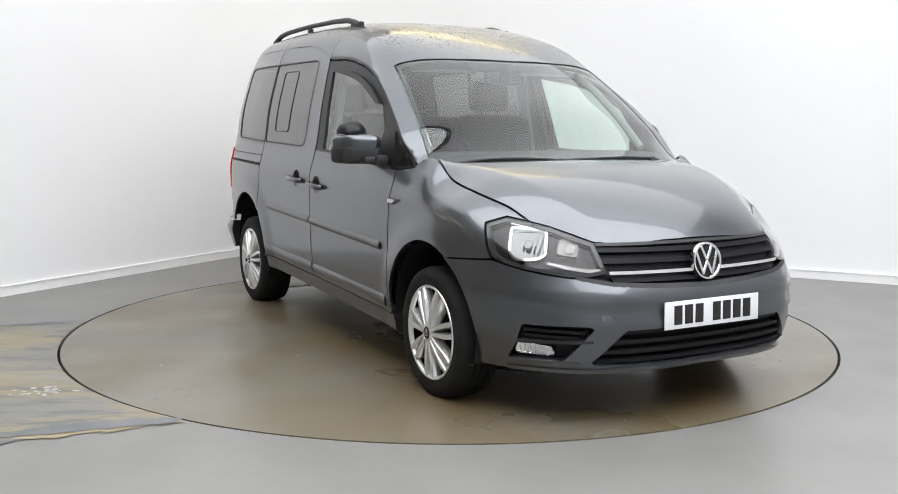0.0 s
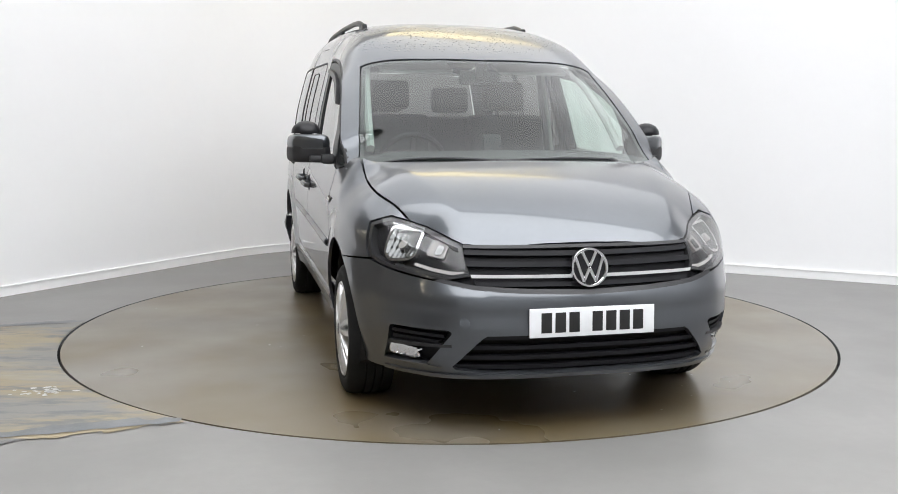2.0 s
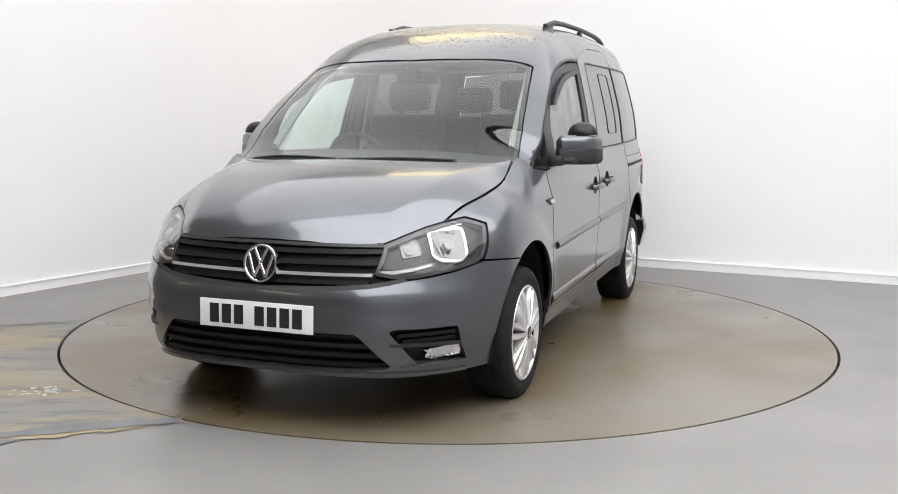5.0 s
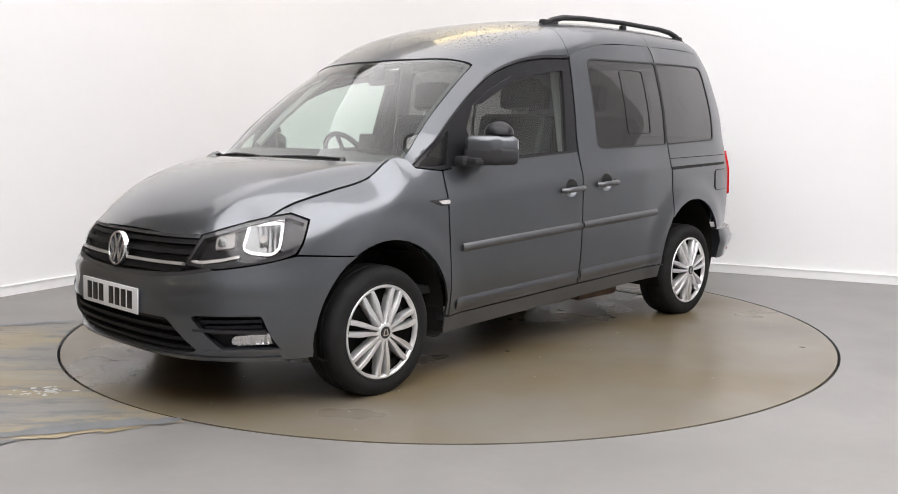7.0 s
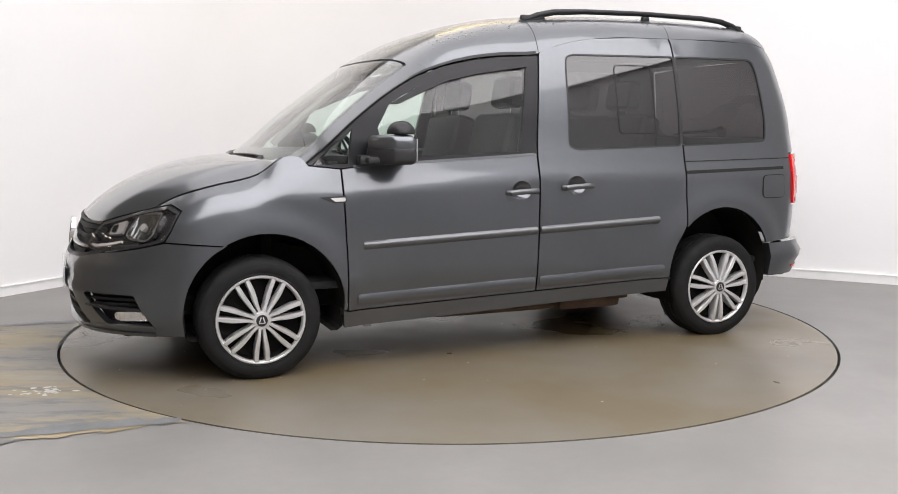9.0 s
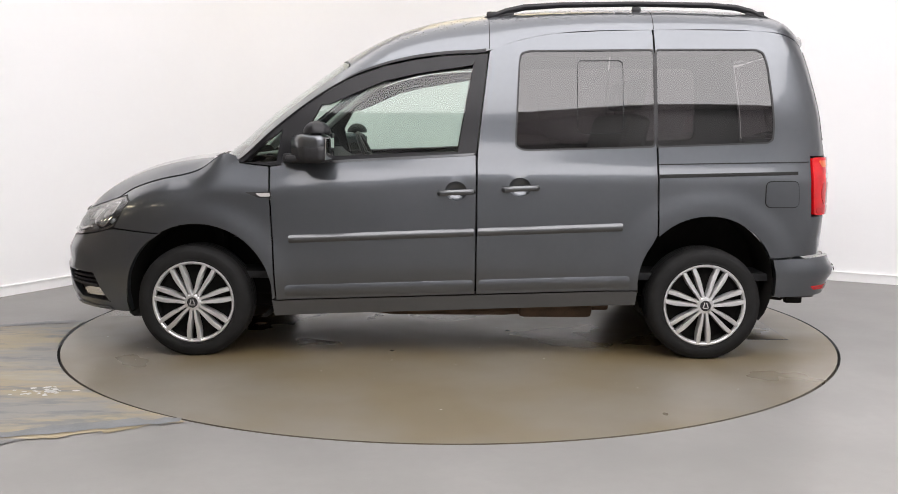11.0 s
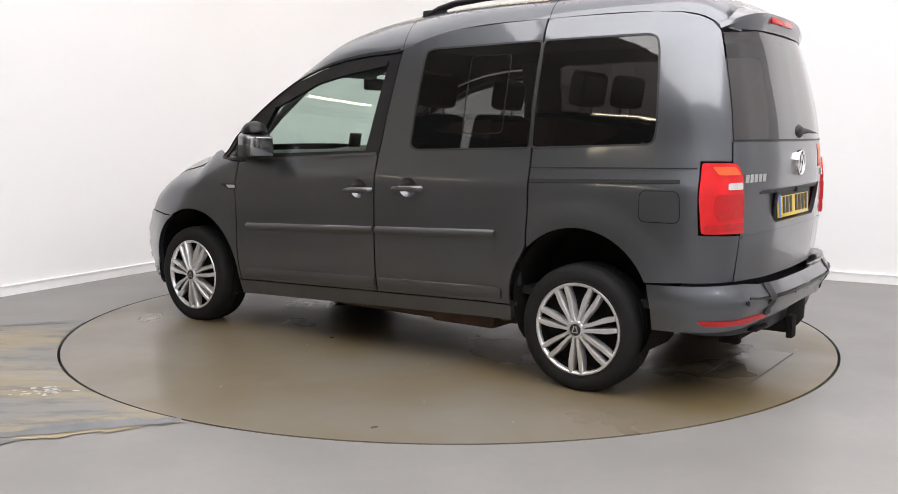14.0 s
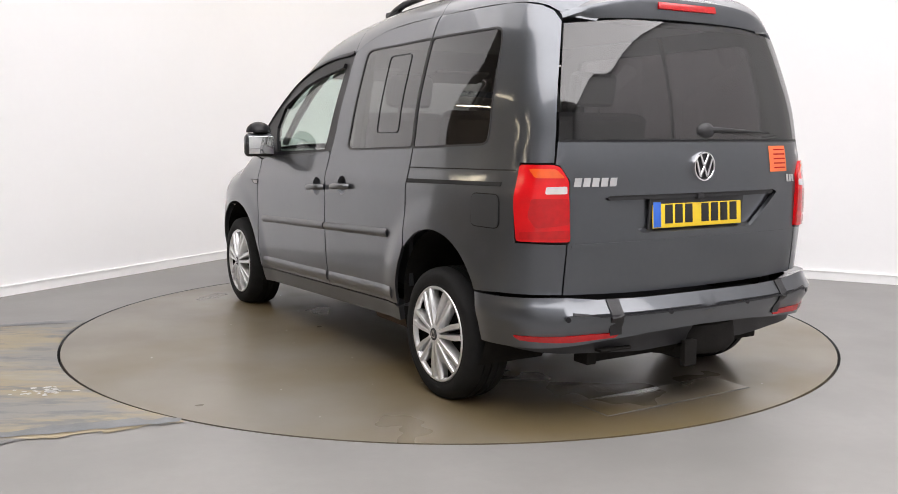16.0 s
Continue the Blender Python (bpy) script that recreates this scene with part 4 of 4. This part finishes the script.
        panel("main_reflector", main, lambda u, z: flank(u, z, -.050 + .030 * min(1, ((u - .84) / .075) ** 2 + ((z - .735) / .06) ** 2) + .0028 * math.sin(u * 300) + .0015 * math.sin(z * 210)), REFLECTOR, h, "fluted chrome main reflector", .0062, (), .03, **kw2)
        bulb_ring = [(.838 + .017 * math.cos(a), .735 + .016 * math.sin(a)) for a in [2 * math.pi * k / 14 for k in range(14)]]
        panel("bulb_hood", bulb_ring, proud(-.022), STEEL, h, "grey bulb hood", .01, (), .02, **kw2)
        panel("reflector_rim", shrink(main, -.008), proud(-.020), CHROME, h, "", .03, [shrink(main, .002)], .03, **kw2)
        inner = rounded([(.715, .760), (.625, .742), (.612, .69), (.71, .70)], .012, 2)
        panel("inner_reflector", inner, proud(-.034), STEEL, h, "grey inner reflector", .02, (), .02, **kw2)
        bulb = rounded([(.675, .740), (.640, .734), (.634, .706), (.67, .704)], .008, 2)
        panel("indicator_bulb", bulb, proud(-.025), REFLECTOR, h, "", .01, (), .012, **kw2)
        panel("daytime_strip", [(.487, .634), (.56, .634), (.65, .645), (.74, .662), (.74, .672), (.65, .657), (.56, .647), (.492, .648)], proud(-.016), LAMP_WHITE, h, "white daytime running strip", .03, (), .012, **kw2)
        panel("brow", [(.92, .822), (.856, .809), (.60, .747), (.60, .738), (.856, .799), (.92, .811)], proud(-.014), CHROME, h, "", .04, (), .01, **kw2)
        panel("lower_cover", [(.56, .624), (.646, .624), (.84, .650), (.84, .665), (.66, .640), (.56, .630)], proud(-.02), DASH, h, "", .04, (), .01, **kw2)


def roof():
    S = .75
    lift = lambda x, v: top(x, min(max(v / S, 0), 1))
    fs = lambda x, y: top_s(x, y) * S
    rear = [(x, 0) for x in (-1.91, -1.86, -1.8, -1.6, -1.2, -.6, -.2, .016, .177, .341, .44)]
    screen_edge = [(.530, fs(.530, .62)), (.560, fs(.560, .5)), (.608, fs(.608, .3)), (.630, S)]
    panel("roof", rear + screen_edge + [(-.5, S), (-1.2, S), (-1.91, S)], lift, WET, van, "grey roof beaded with rain", .04, (), .012, both=True)
    post = [(x, 0) for x in (.4405, .51, .683, .862, 1.0, 1.11, 1.14)] + [(1.155 - .625 * k / 12, fs(1.155 - .625 * k / 12, .756 - .106 * k / 12)) for k in range(13)] + [(.5305, fs(.5305, .62))]
    for s in (1, -1):
        panel("windscreen_pillar", post, lift, PAINT, van, "", .02, (), .012, mirror=s)
    ey = lambda x: .642 + (x - .54) / .58 * .103
    iy = lambda x: ey(x) - .022
    xs = [1.15 - .61 * k / 12 for k in range(13)]
    left = [(x, fs(x, ey(x))) for x in xs]
    crest = [(.542, fs(.542, .597)), (.568, fs(.568, .5)), (.594, fs(.594, .4)), (.615, fs(.615, .3)), (.630, fs(.630, .15)), (.636, S)]
    foot = [(1.288, S), (1.284, fs(1.284, .2)), (1.266, fs(1.266, .4)), (1.235, fs(1.235, .58)), (1.20, fs(1.20, .69))]
    ws = left + crest + foot
    w = panel("windscreen", ws, lambda x, v: top(x, v / S, -.004), CLEAR, van, "clear windscreen", .035, (), 0, both=True)
    w.visible_shadow = False
    xi = [1.12 - .555 * k / 12 for k in range(13)]
    left_in = [(x, fs(x, iy(x))) for x in xi]
    crest_in = [(.570, fs(.570, .585)), (.592, fs(.592, .48)), (.620, fs(.620, .35)), (.642, fs(.642, .18)), (.648, S)]
    foot_in = [(1.215, S), (1.211, fs(1.211, .2)), (1.195, fs(1.195, .4)), (1.168, fs(1.168, .58)), (1.14, fs(1.14, .68))]
    low_screen = lambda x, v: top(x, v / S, -.007)
    panel("screen_border_low", foot + left[:1] + left_in[:1] + foot_in[::-1], low_screen, SATIN, w, "black printed screen border", .03, (), 0, both=True)
    panel("screen_border_top", left[-1:] + crest + crest_in[::-1] + left_in[-1:], low_screen, SATIN, w, "black printed screen border", .03, (), 0, both=True)
    for s in (1, -1):
        panel("screen_border_side", left + left_in[::-1], low_screen, SATIN, w, "black printed screen border", .02, (), 0, mirror=s)
    for s in (1, -1):
        # roof seams of the sliding door and the rails
        for x0 in (-.205, -1.064):
            panel("roof_seam", [(x0, .005), (x0, .33), (x0 - .004, .33), (x0 - .004, .005)], lambda x, v: top(x, v / S, .0012), GAP, van, "", .03, (), 0, mirror=s)
        panel("gutter_seal", [(x, .0) for x in (1.09, .862, .683, .51, .341, .177, .016, -.19)] + [(x, .022) for x in (-.19, .016, .177, .341, .51, .683, .862, 1.09)], lambda x, v: tuple(a + b for a, b in zip(top(x, v / S), (0, .006, -.004))), SATIN, van, "black door seal", .04, (), .01, mirror=s)
        ry = lambda x: (.505 - .03 * (x + .2)) * s
        p = [(x, ry(x), z) for x, z in ((-.150, 1.770), (-.22, 1.800), (-.30, 1.830), (-.40, 1.852), (-.60, 1.864), (-1.0, 1.870), (-1.40, 1.862), (-1.53, 1.850), (-1.61, 1.828), (-1.69, 1.790), (-1.72, 1.765))]
        rail = part("roof_rail", tube(p, [.012, .018, .020, .019, .017, .016, .017, .018, .019, .017, .012], 12, .9), SATIN, van, "black roof rail")
        for x0, w0 in ((-.27, .15), (-1.0, .05), (-1.63, .10)):
            part("rail_foot", block((w0, .032, .06), (x0, ry(x0), 1.826 if w0 < .06 else 1.800), .014), SATIN, rail)


def tail():
    kw = dict(both=True)
    glass_o = [(4.805, 1.612), (4.802, 1.4), (4.797, 1.154), (ARC_END, 1.154), (ARC_END, 1.64), (5.129, 1.64)]
    lowg = [(4.797, 1.149), (4.793, 1.062), (4.811, 1.058), (4.861, 1.0), (4.874, .92), (4.882, .762), (4.871, .752), (4.864, .548), (5.129, .540), (ARC_END, .536), (ARC_END, .782), (5.219, .782), (5.030, .925), (5.060, .937), (ARC_END, .937), (ARC_END, 1.149)]
    g = panel("tailgate", lowg, flank, PAINT, van, "", .045, (), .02, **kw)
    panel("plate_recess", [(ARC_END, .775), (5.213, .775), (5.016, .925), (5.050, .942), (ARC_END, .942)], proud(-.03), PAINT, g, "recess round the plate", .05, (), 0, **kw)
    panel("recess_floor", [(ARC_END, .782), (5.221, .782), (5.201, .797), (ARC_END, .797)], lambda u, z: flank(u, z, -.03 * (z - .782) / .015), PAINT, g, "", .04, (), 0, **kw)
    panel("handle_bar", [(ARC_END, .918), (5.060, .918), (5.041, .936), (ARC_END, .936)], proud(-.006), PLASTIC, g, "black grip above the plate", .05, (), .02, **kw)
    panel("rear_window", glass_o, proud(.002), PRIVACY, g, "dark tinted rear window", .03, (), .006, **kw)
    panel("window_edge", [(4.805, 1.158), (4.797, 1.150), (ARC_END, 1.150), (ARC_END, 1.160)], proud(.0035), SATIN, g, "", .05, (), .006, **kw)
    panel("gate_fold", [(4.887, .735), (5.129, .737), (ARC_END, .738), (ARC_END, .752), (5.129, .751), (4.887, .748)], proud(.003), PAINT, g, "", .05, (), .006, **kw)
    roundel(g, Matrix.Translation((-2.064, 0, 1.047)) @ pose(0, 0, 0, 0, 0, 90), .062)
    plate(g, Matrix.Translation((-2.045, 0, .853)) @ pose(0, 0, 0, 4, 0, 90), YELLOW, "yellow rear plate with black bars and a blue band", True)
    part("plate_holder", block((.012, .55, .135), (-2.036, 0, .853), .004, (0, -4, 0)), PLASTIC, g, "black plate holder")
    part("reversing_camera", block((.03, .04, .025), (-2.05, .0, .922), .008), PLASTIC, g, "small black camera")
    # spoiler
    bm = bmesh.new()
    rows = []
    for y in np.linspace(-.60, .60, 27):
        k = 1 - (abs(y) / .60) ** 4 * .6
        back = -1.80 - .145 * k
        pr = [(-1.74, 1.795 - .10 * (abs(y) / .6) ** 3), (-1.82, 1.778 - .10 * (abs(y) / .6) ** 3), (back, 1.735 - .085 * (abs(y) / .6) ** 3), (back - .006, 1.715 - .08 * (abs(y) / .6) ** 3), (back + .004, 1.652 - .022 * (abs(y) / .6) ** 2), (back + .03, 1.640 - .022 * (abs(y) / .6) ** 2), (-1.78, 1.640)]
        rows.append([bm.verts.new((x, y, z)) for x, z in pr])
    for u, w in zip(rows, rows[1:]):
        for n in range(len(u)):
            bm.faces.new((u[n], u[(n + 1) % len(u)], w[(n + 1) % len(u)], w[n]))
    bm.faces.new(rows[0])
    bm.faces.new(rows[-1][::-1])
    spo = part("roof_spoiler", bm, PAINT, g, "grey roof spoiler")
    part("high_brake_light", block((.014, .33, .030), (-1.950, 0.01, 1.704), .005, (0, 14, 0)), RED_DEEP, g, "red high-level brake light")
    # wiper
    part("rear_wiper", joined(dome((.035, .05, .025), (-2.04, -.03, 1.195), -.9, 16, (0, -80, 0)), tube([(-2.05, -.03, 1.20), (-2.055, -.15, 1.198), (-2.02, -.45, 1.185)], [.014, .009, .005], 8), tube([(-2.045, -.12, 1.187), (-2.03, -.3, 1.18), (-2.005, -.52, 1.172)], .005, 6)), PLASTIC, g, "black rear wiper")
    # lettering as plain bars
    for y0, n, w, z0 in ((.545, 5, .032, .992), (-.60, 3, .017, .985)):
        for i in range(n):
            y = y0 + (n / 2 - i - .5) * (w * 1.28)
            u0 = ARC_END - abs(y) - .012
            o = [(u0 - w / 2, z0 - .017), (u0 - w / 2, z0 + .017), (u0 + w / 2, z0 + .017), (u0 + w / 2, z0 - .017)]
            panel("letter_bar", o, proud(.006), CHROME, g, "plain chrome bar in place of a letter", .05, (), .006, mirror=1 if y > 0 else -1)
    o = [(ARC_END - .595, 1.015), (ARC_END - .595, 1.130), (ARC_END - .455, 1.130), (ARC_END - .455, 1.015)]
    st = panel("sticker", o, proud(.0015), ORANGE, g, "orange warning sticker with faint lines", .05, (), 0, mirror=-1)
    for z0 in (1.03, 1.05, 1.07, 1.09, 1.11):
        panel("sticker_line", [(ARC_END - .585, z0), (ARC_END - .585, z0 + .006), (ARC_END - .49, z0 + .006), (ARC_END - .49, z0)], proud(.003), RED_DEEP, st, "", .05, (), 0, mirror=-1)
    # tail lamps
    tl = [(4.651, 1.062), (4.787, 1.062), (4.811, 1.054), (4.856, .998), (4.869, .92), (4.877, .760), (4.668, .762), (4.653, .9)]
    for s in (1, -1):
        t = panel("tail_lamp", shrink(rounded(tl, .012, 2), .001), proud(.012), RED, van, "red tail lamp with a white reversing window", .03, (), .03, mirror=s)
        panel("reversing_lens", rounded([(4.770, .976), (4.850, .978), (4.856, .949), (4.772, .948)], .006, 2), proud(.0145), LAMP_WHITE, t, "white reversing lens", .03, (), .004, mirror=s)
        panel("indicator_lens", rounded([(4.692, 1.045), (4.795, 1.045), (4.836, 1.01), (4.722, 1.01)], .008, 2), proud(.014), AMBER, t, "orange indicator lens", .03, (), .004, mirror=s)
        panel("brake_lens", rounded([(4.722, .93), (4.867, .93), (4.872, .83), (4.742, .815), (4.712, .86)], .012, 2), proud(.0145), RED_DEEP, t, "deep red brake lens", .03, (), .004, mirror=s)
        panel("lower_lens", rounded([(4.682, .80), (4.872, .808), (4.872, .775), (4.682, .772)], .006, 2), proud(.0145), RED_DEEP, t, "", .03, (), .004, mirror=s)
    # bumper
    def bulge(d):
        def lift(u, z):
            k = .045 + .045 * soft((u - 4.537) / .3) + .012 * soft((u - 4.877) / .3)
            k *= soft((u - 4.416) / .18) * .9 + .1
            k *= (.50 + .50 * soft((.545 - z) / .085)) * (1 - .30 * soft((.455 - z) / .03) - .18 * soft((.42 - z) / .1))
            return flank(u, z, k + d)
        return lift
    bo = side([(-1.702, .335)]) + side([(-1.697, .45), (-1.680, .535)]) + [(4.642, .540), (4.774, .546), (4.867, .545), (4.990, .530), (5.229, .527), (ARC_END, .527), (ARC_END, .385), (5.229, .378), (4.929, .352), (4.722, .338)]
    rb = panel("rear_bumper", bo, bulge(0), PAINT, van, "", .04, (), .085, **kw)
    # shade below the bumper's fold, laid on as a thin black strip
    panel("bumper_shade_line", [(4.877, .490), (4.990, .474), (ARC_END, .470), (ARC_END, .462), (4.990, .466), (4.877, .480)], bulge(.0045), SATIN, rb, "black strip painted as the shade under the bumper's fold", .05, (), .004, **kw)
    panel("bumper_skirt", side([(-1.70, .335)]) + [(4.722, .340), (4.929, .354), (5.229, .380), (ARC_END, .387), (ARC_END, .30), (5.229, .29), (5.030, .30), (4.826, .31)], bulge(-.035), PLASTIC, rb, "black lower skirt", .05, (), .03, **kw)
    for s in (1, -1):
        panel("rear_reflector", rounded([(4.673, .388), (4.877, .392), (5.090, .392), (5.070, .372), (4.877, .364), (4.692, .370)], .006, 2), bulge(.004), RED_DEEP, rb, "red bumper reflector", .04, (), .006, mirror=s)
        panel("bumper_strap", [(5.030, .532), (5.085, .531), (5.095, .385), (5.041, .382)], bulge(.006), PLASTIC, rb, "black strap over the bumper", .03, (), .03, mirror=s)
        for u0 in (4.856, 5.314):
            c = [(u0 + .011 * math.cos(a), .465 + .011 * math.sin(a)) for a in [2 * math.pi * k / 12 for k in range(12)]]
            panel("parking_sensor", c, bulge(.003), SATIN, rb, "black parking sensor", .01, (), .004, mirror=s)
    part("trailer_socket", joined(tube([(-1.70, .60, .33), (-1.76, .60, .285), (-1.83, .585, .275), (-1.88, .57, .30), (-1.89, .56, .335)], .008, 8), block((.09, .05, .07), (-1.93, .50, .275), .008), block((.13, .16, .012), (-1.99, .44, .315), .004)), DARK, van, "black trailer socket on a hanging cable")
    part("tow_bar", joined(block((.05, 1.0, .05), (-1.93, 0, .27), .006), block((.16, .05, .06), (-2.0, .06, .26), .006), block((.03, .07, .11), (-2.08, .06, .262), .006)), DARK, van, "black tow bar bracket")


def underside():
    part("underbody", joined(block((3.9, 1.25, .10), (.0, 0, .34), .03), block((1.4, 1.45, .06), (.0, 0, .31), .02)), DARK, van, "dark underbody")
    part("exhaust", joined(tube([(.55, .55, .215), (.3, .60, .200), (-.3, .62, .205), (-.55, .60, .215)], .022, 10), block((.40, .22, .09), (-.58, .58, .225), .03)), RUST, van, "rusty exhaust pipe")
    part("rear_axle", joined(tube([(-1.34, -.7, .27), (-1.34, .7, .27)], .05, 10), block((.16, .05, .05), (-.80, .60, .235), .02)), RUST, van, "rusty rear axle beam")
    part("engine_tray", block((.8, 1.2, .05), (1.55, 0, .225), .02), DARK, van, "black engine tray")
    part("spare_wheel", lathe([(0, .02), (.27, .02), (.29, 0), (.29, -.1), (.27, -.13), (0, -.13)], 32), DARK, van, "spare wheel under the boot").matrix_basis = Matrix.Translation((-1.80, -.1, .37)) @ pose(0, 0, 0, 90, 0, 0)


def cabin():
    part("cabin_floor", block((3.2, 1.5, .04), (-.35, 0, .42), .01), CLOTH, van, "dark cabin carpet")
    part("bulkhead", block((.05, 1.2, .5), (1.26, 0, .66), .01), DARK, van)
    d = bmesh.new()
    rows = []
    for y in np.linspace(-.74, .74, 15):
        k = abs(y) / .74
        rows.append([d.verts.new((x, y, z)) for x, z in ((1.22 - .12 * k * k, 1.045), (.95, 1.065 + (.02 if -.6 < y < -.15 else 0)), (.72, 1.05 + (.03 if -.6 < y < -.15 else 0)), (.64, 1.0), (.66, .80), (.8, .62), (1.25 - .1 * k, .62))])
    for u, w in zip(rows, rows[1:]):
        for n in range(6):
            d.faces.new((u[n], u[n + 1], w[n + 1], w[n]))
    dash = part("dashboard", d, DASH, van, "dark grey dashboard")
    part("screen_holder", block((.02, .10, .09), (.72, .03, 1.125), .006, (0, -10, 0)), SATIN, dash, "small dark display")
    for y0 in (.45, .1, -.1, -.62):
        part("air_vent", block((.02, .15, .07), (.648, y0, .965), .012), SATIN, dash, "black air vent")
    ring = bmesh.new()
    n, m2 = 32, 8
    vs = [[ring.verts.new(((.185 + .015 * math.cos(b)) * math.cos(a), (.185 + .015 * math.cos(b)) * math.sin(a), .015 * math.sin(b))) for b in [2 * math.pi * j / m2 for j in range(m2)]] for a in [2 * math.pi * i / n for i in range(n)]]
    for i in range(n):
        for j in range(m2):
            ring.faces.new((vs[i][j], vs[(i + 1) % n][j], vs[(i + 1) % n][(j + 1) % m2], vs[i][(j + 1) % m2]))
    ring = joined(ring, dome((.07, .06, .03), (0, 0, 0), -.9, 16), block((.3, .03, .012), (0, 0, 0), .004), block((.03, .16, .012), (0, -.09, 0), .004))
    ring.transform(Matrix.Translation((.52, -.37, 1.0)) @ pose(0, 0, 0, 0, -65, 0) @ pose(0, 0, 0, 0, 0, 90))
    part("steering_wheel", ring, SATIN, van, "black steering wheel")
    def seat(x, y, w):
        s = group_part("seat", van)
        part("cushion", block((.50, w, .16), (x + .12, y, .62), .05, (0, -6, 0), 3), CLOTH, s)
        part("backrest", block((.14, w, .62), (x - .17, y, .98), .055, (0, -14, 0), 3), CLOTH, s, "dark cloth backrest")
        k = max(1, round(w / .5))
        for i in range(k):
            yy = y + (i - (k - 1) / 2) * .48
            part("headrest", block((.10, .27, .18), (x - .275, yy, 1.405), .045, (0, -10, 0), 3), CLOTH, s, "dark cloth headrest")
            part("headrest_post", joined(tube([(x - .255, yy - .06, 1.26), (x - .27, yy - .06, 1.36)], .007, 6), tube([(x - .255, yy + .06, 1.26), (x - .27, yy + .06, 1.36)], .007, 6)), CHROME, s)
    seat(.08, .37, .50)
    seat(.08, -.37, .50)
    seat(-.78, 0, 1.25)
    part("headliner", block((1.9, 1.15, .03), (-.75, 0, 1.69), .012), LINING, van, "pale headliner")
    part("rear_view_mirror", joined(block((.035, .23, .075), (.56, 0, 1.475), .016), block((.05, .06, .09), (.60, 0, 1.51), .01)), SATIN, van, "black interior mirror")
    for s in (1, -1):
        part("sun_visor", block((.17, .40, .02), (.42, s * .33, 1.535), .008, (0, 20, 0)), LINING, van, "pale sun visor")
        part("pillar_trim", tube([(.95, s * .665, 1.10), (.78, s * .650, 1.26), (.58, s * .625, 1.42), (.42, s * .600, 1.52)], .022, 8), LINING, van, "pale windscreen pillar lining")
        part("post_trim", block((.10, .03, 1.15), (-.20, s * .70, 1.05), .012, (s * 9, 0, 0)), LINING, van, "pale door pillar lining")
        card = [(.88, .42), (-1.0, .45), (-1.0, 1.07), (-.1, 1.055), (.85, 1.0)]
        panel("door_card", side(card), proud(-.075), DASH, van, "dark door lining", .08, (), .02, mirror=s)
        panel("quarter_card", side([(-1.05, .78), (-1.82, .78), (-1.80, 1.08), (-1.05, 1.08)]), proud(-.05), DASH, van, "dark boot lining", .08, (), .02, mirror=s)


def wipers():
    for y0, y1 in ((.48, -.10), (-.12, -.64)):
        path = []
        for t in np.linspace(0, 1, 8):
            y = y0 + (y1 - y0) * t
            x = 1.296 - .105 * (abs(y) / .7) ** 2 - .010 * math.sin(math.pi * t)
            path.append((x, y, top(x, top_s(x, abs(y)))[2] + .003))
        part("windscreen_wiper", joined(tube(path, .006, 6), tube([path[0], (path[0][0] + .04, path[0][1] + .03, path[0][2] - .02)], .012, 8)), PLASTIC, van, "black windscreen wiper")


for side_sign in (1, -1):
    body_side(side_sign)
    for wx in (1.341, -1.341):
        wheel(wx, side_sign)
front()
roof()
tail()
underside()
cabin()
wipers()

# ---- motion ----
TURN = [(0.0, -60.92), (0.5, -62.25), (1.0, -65.36), (1.5, -69.81), (2.0, -75.81), (2.5, -81.42), (3.0, -87.49), (3.5, -93.16), (4.0, -99.24), (4.5, -104.91), (5.0, -110.97),
        (6.0, -122.55), (7.0, -134.1), (7.5, -139.9), (8.0, -145.86), (8.5, -151.48), (9.0, -157.31), (10.0, -168.85), (11.0, -180.4), (11.5, -186.18), (12.0, -192.14), (12.5, -197.83),
        (13.0, -203.73), (13.5, -209.37), (14.0, -215.28), (14.5, -220.91), (15.0, -226.92), (15.5, -232.49), (16.0, -238.58)]


def motions():
    """The turntable turns with the van on it."""
    def at(a):
        c, s = math.cos(radians(a)), math.sin(radians(a))
        px, py = .0029, -.021
        return pose(-(c * px - s * py), -(s * px + c * py), 0, 0, 0, a)
    walk(van, [(t, at(a)) for t, a in TURN])
    walk(table, [(t, pose(0, 0, 0, 0, 0, a)) for t, a in TURN])


motions()
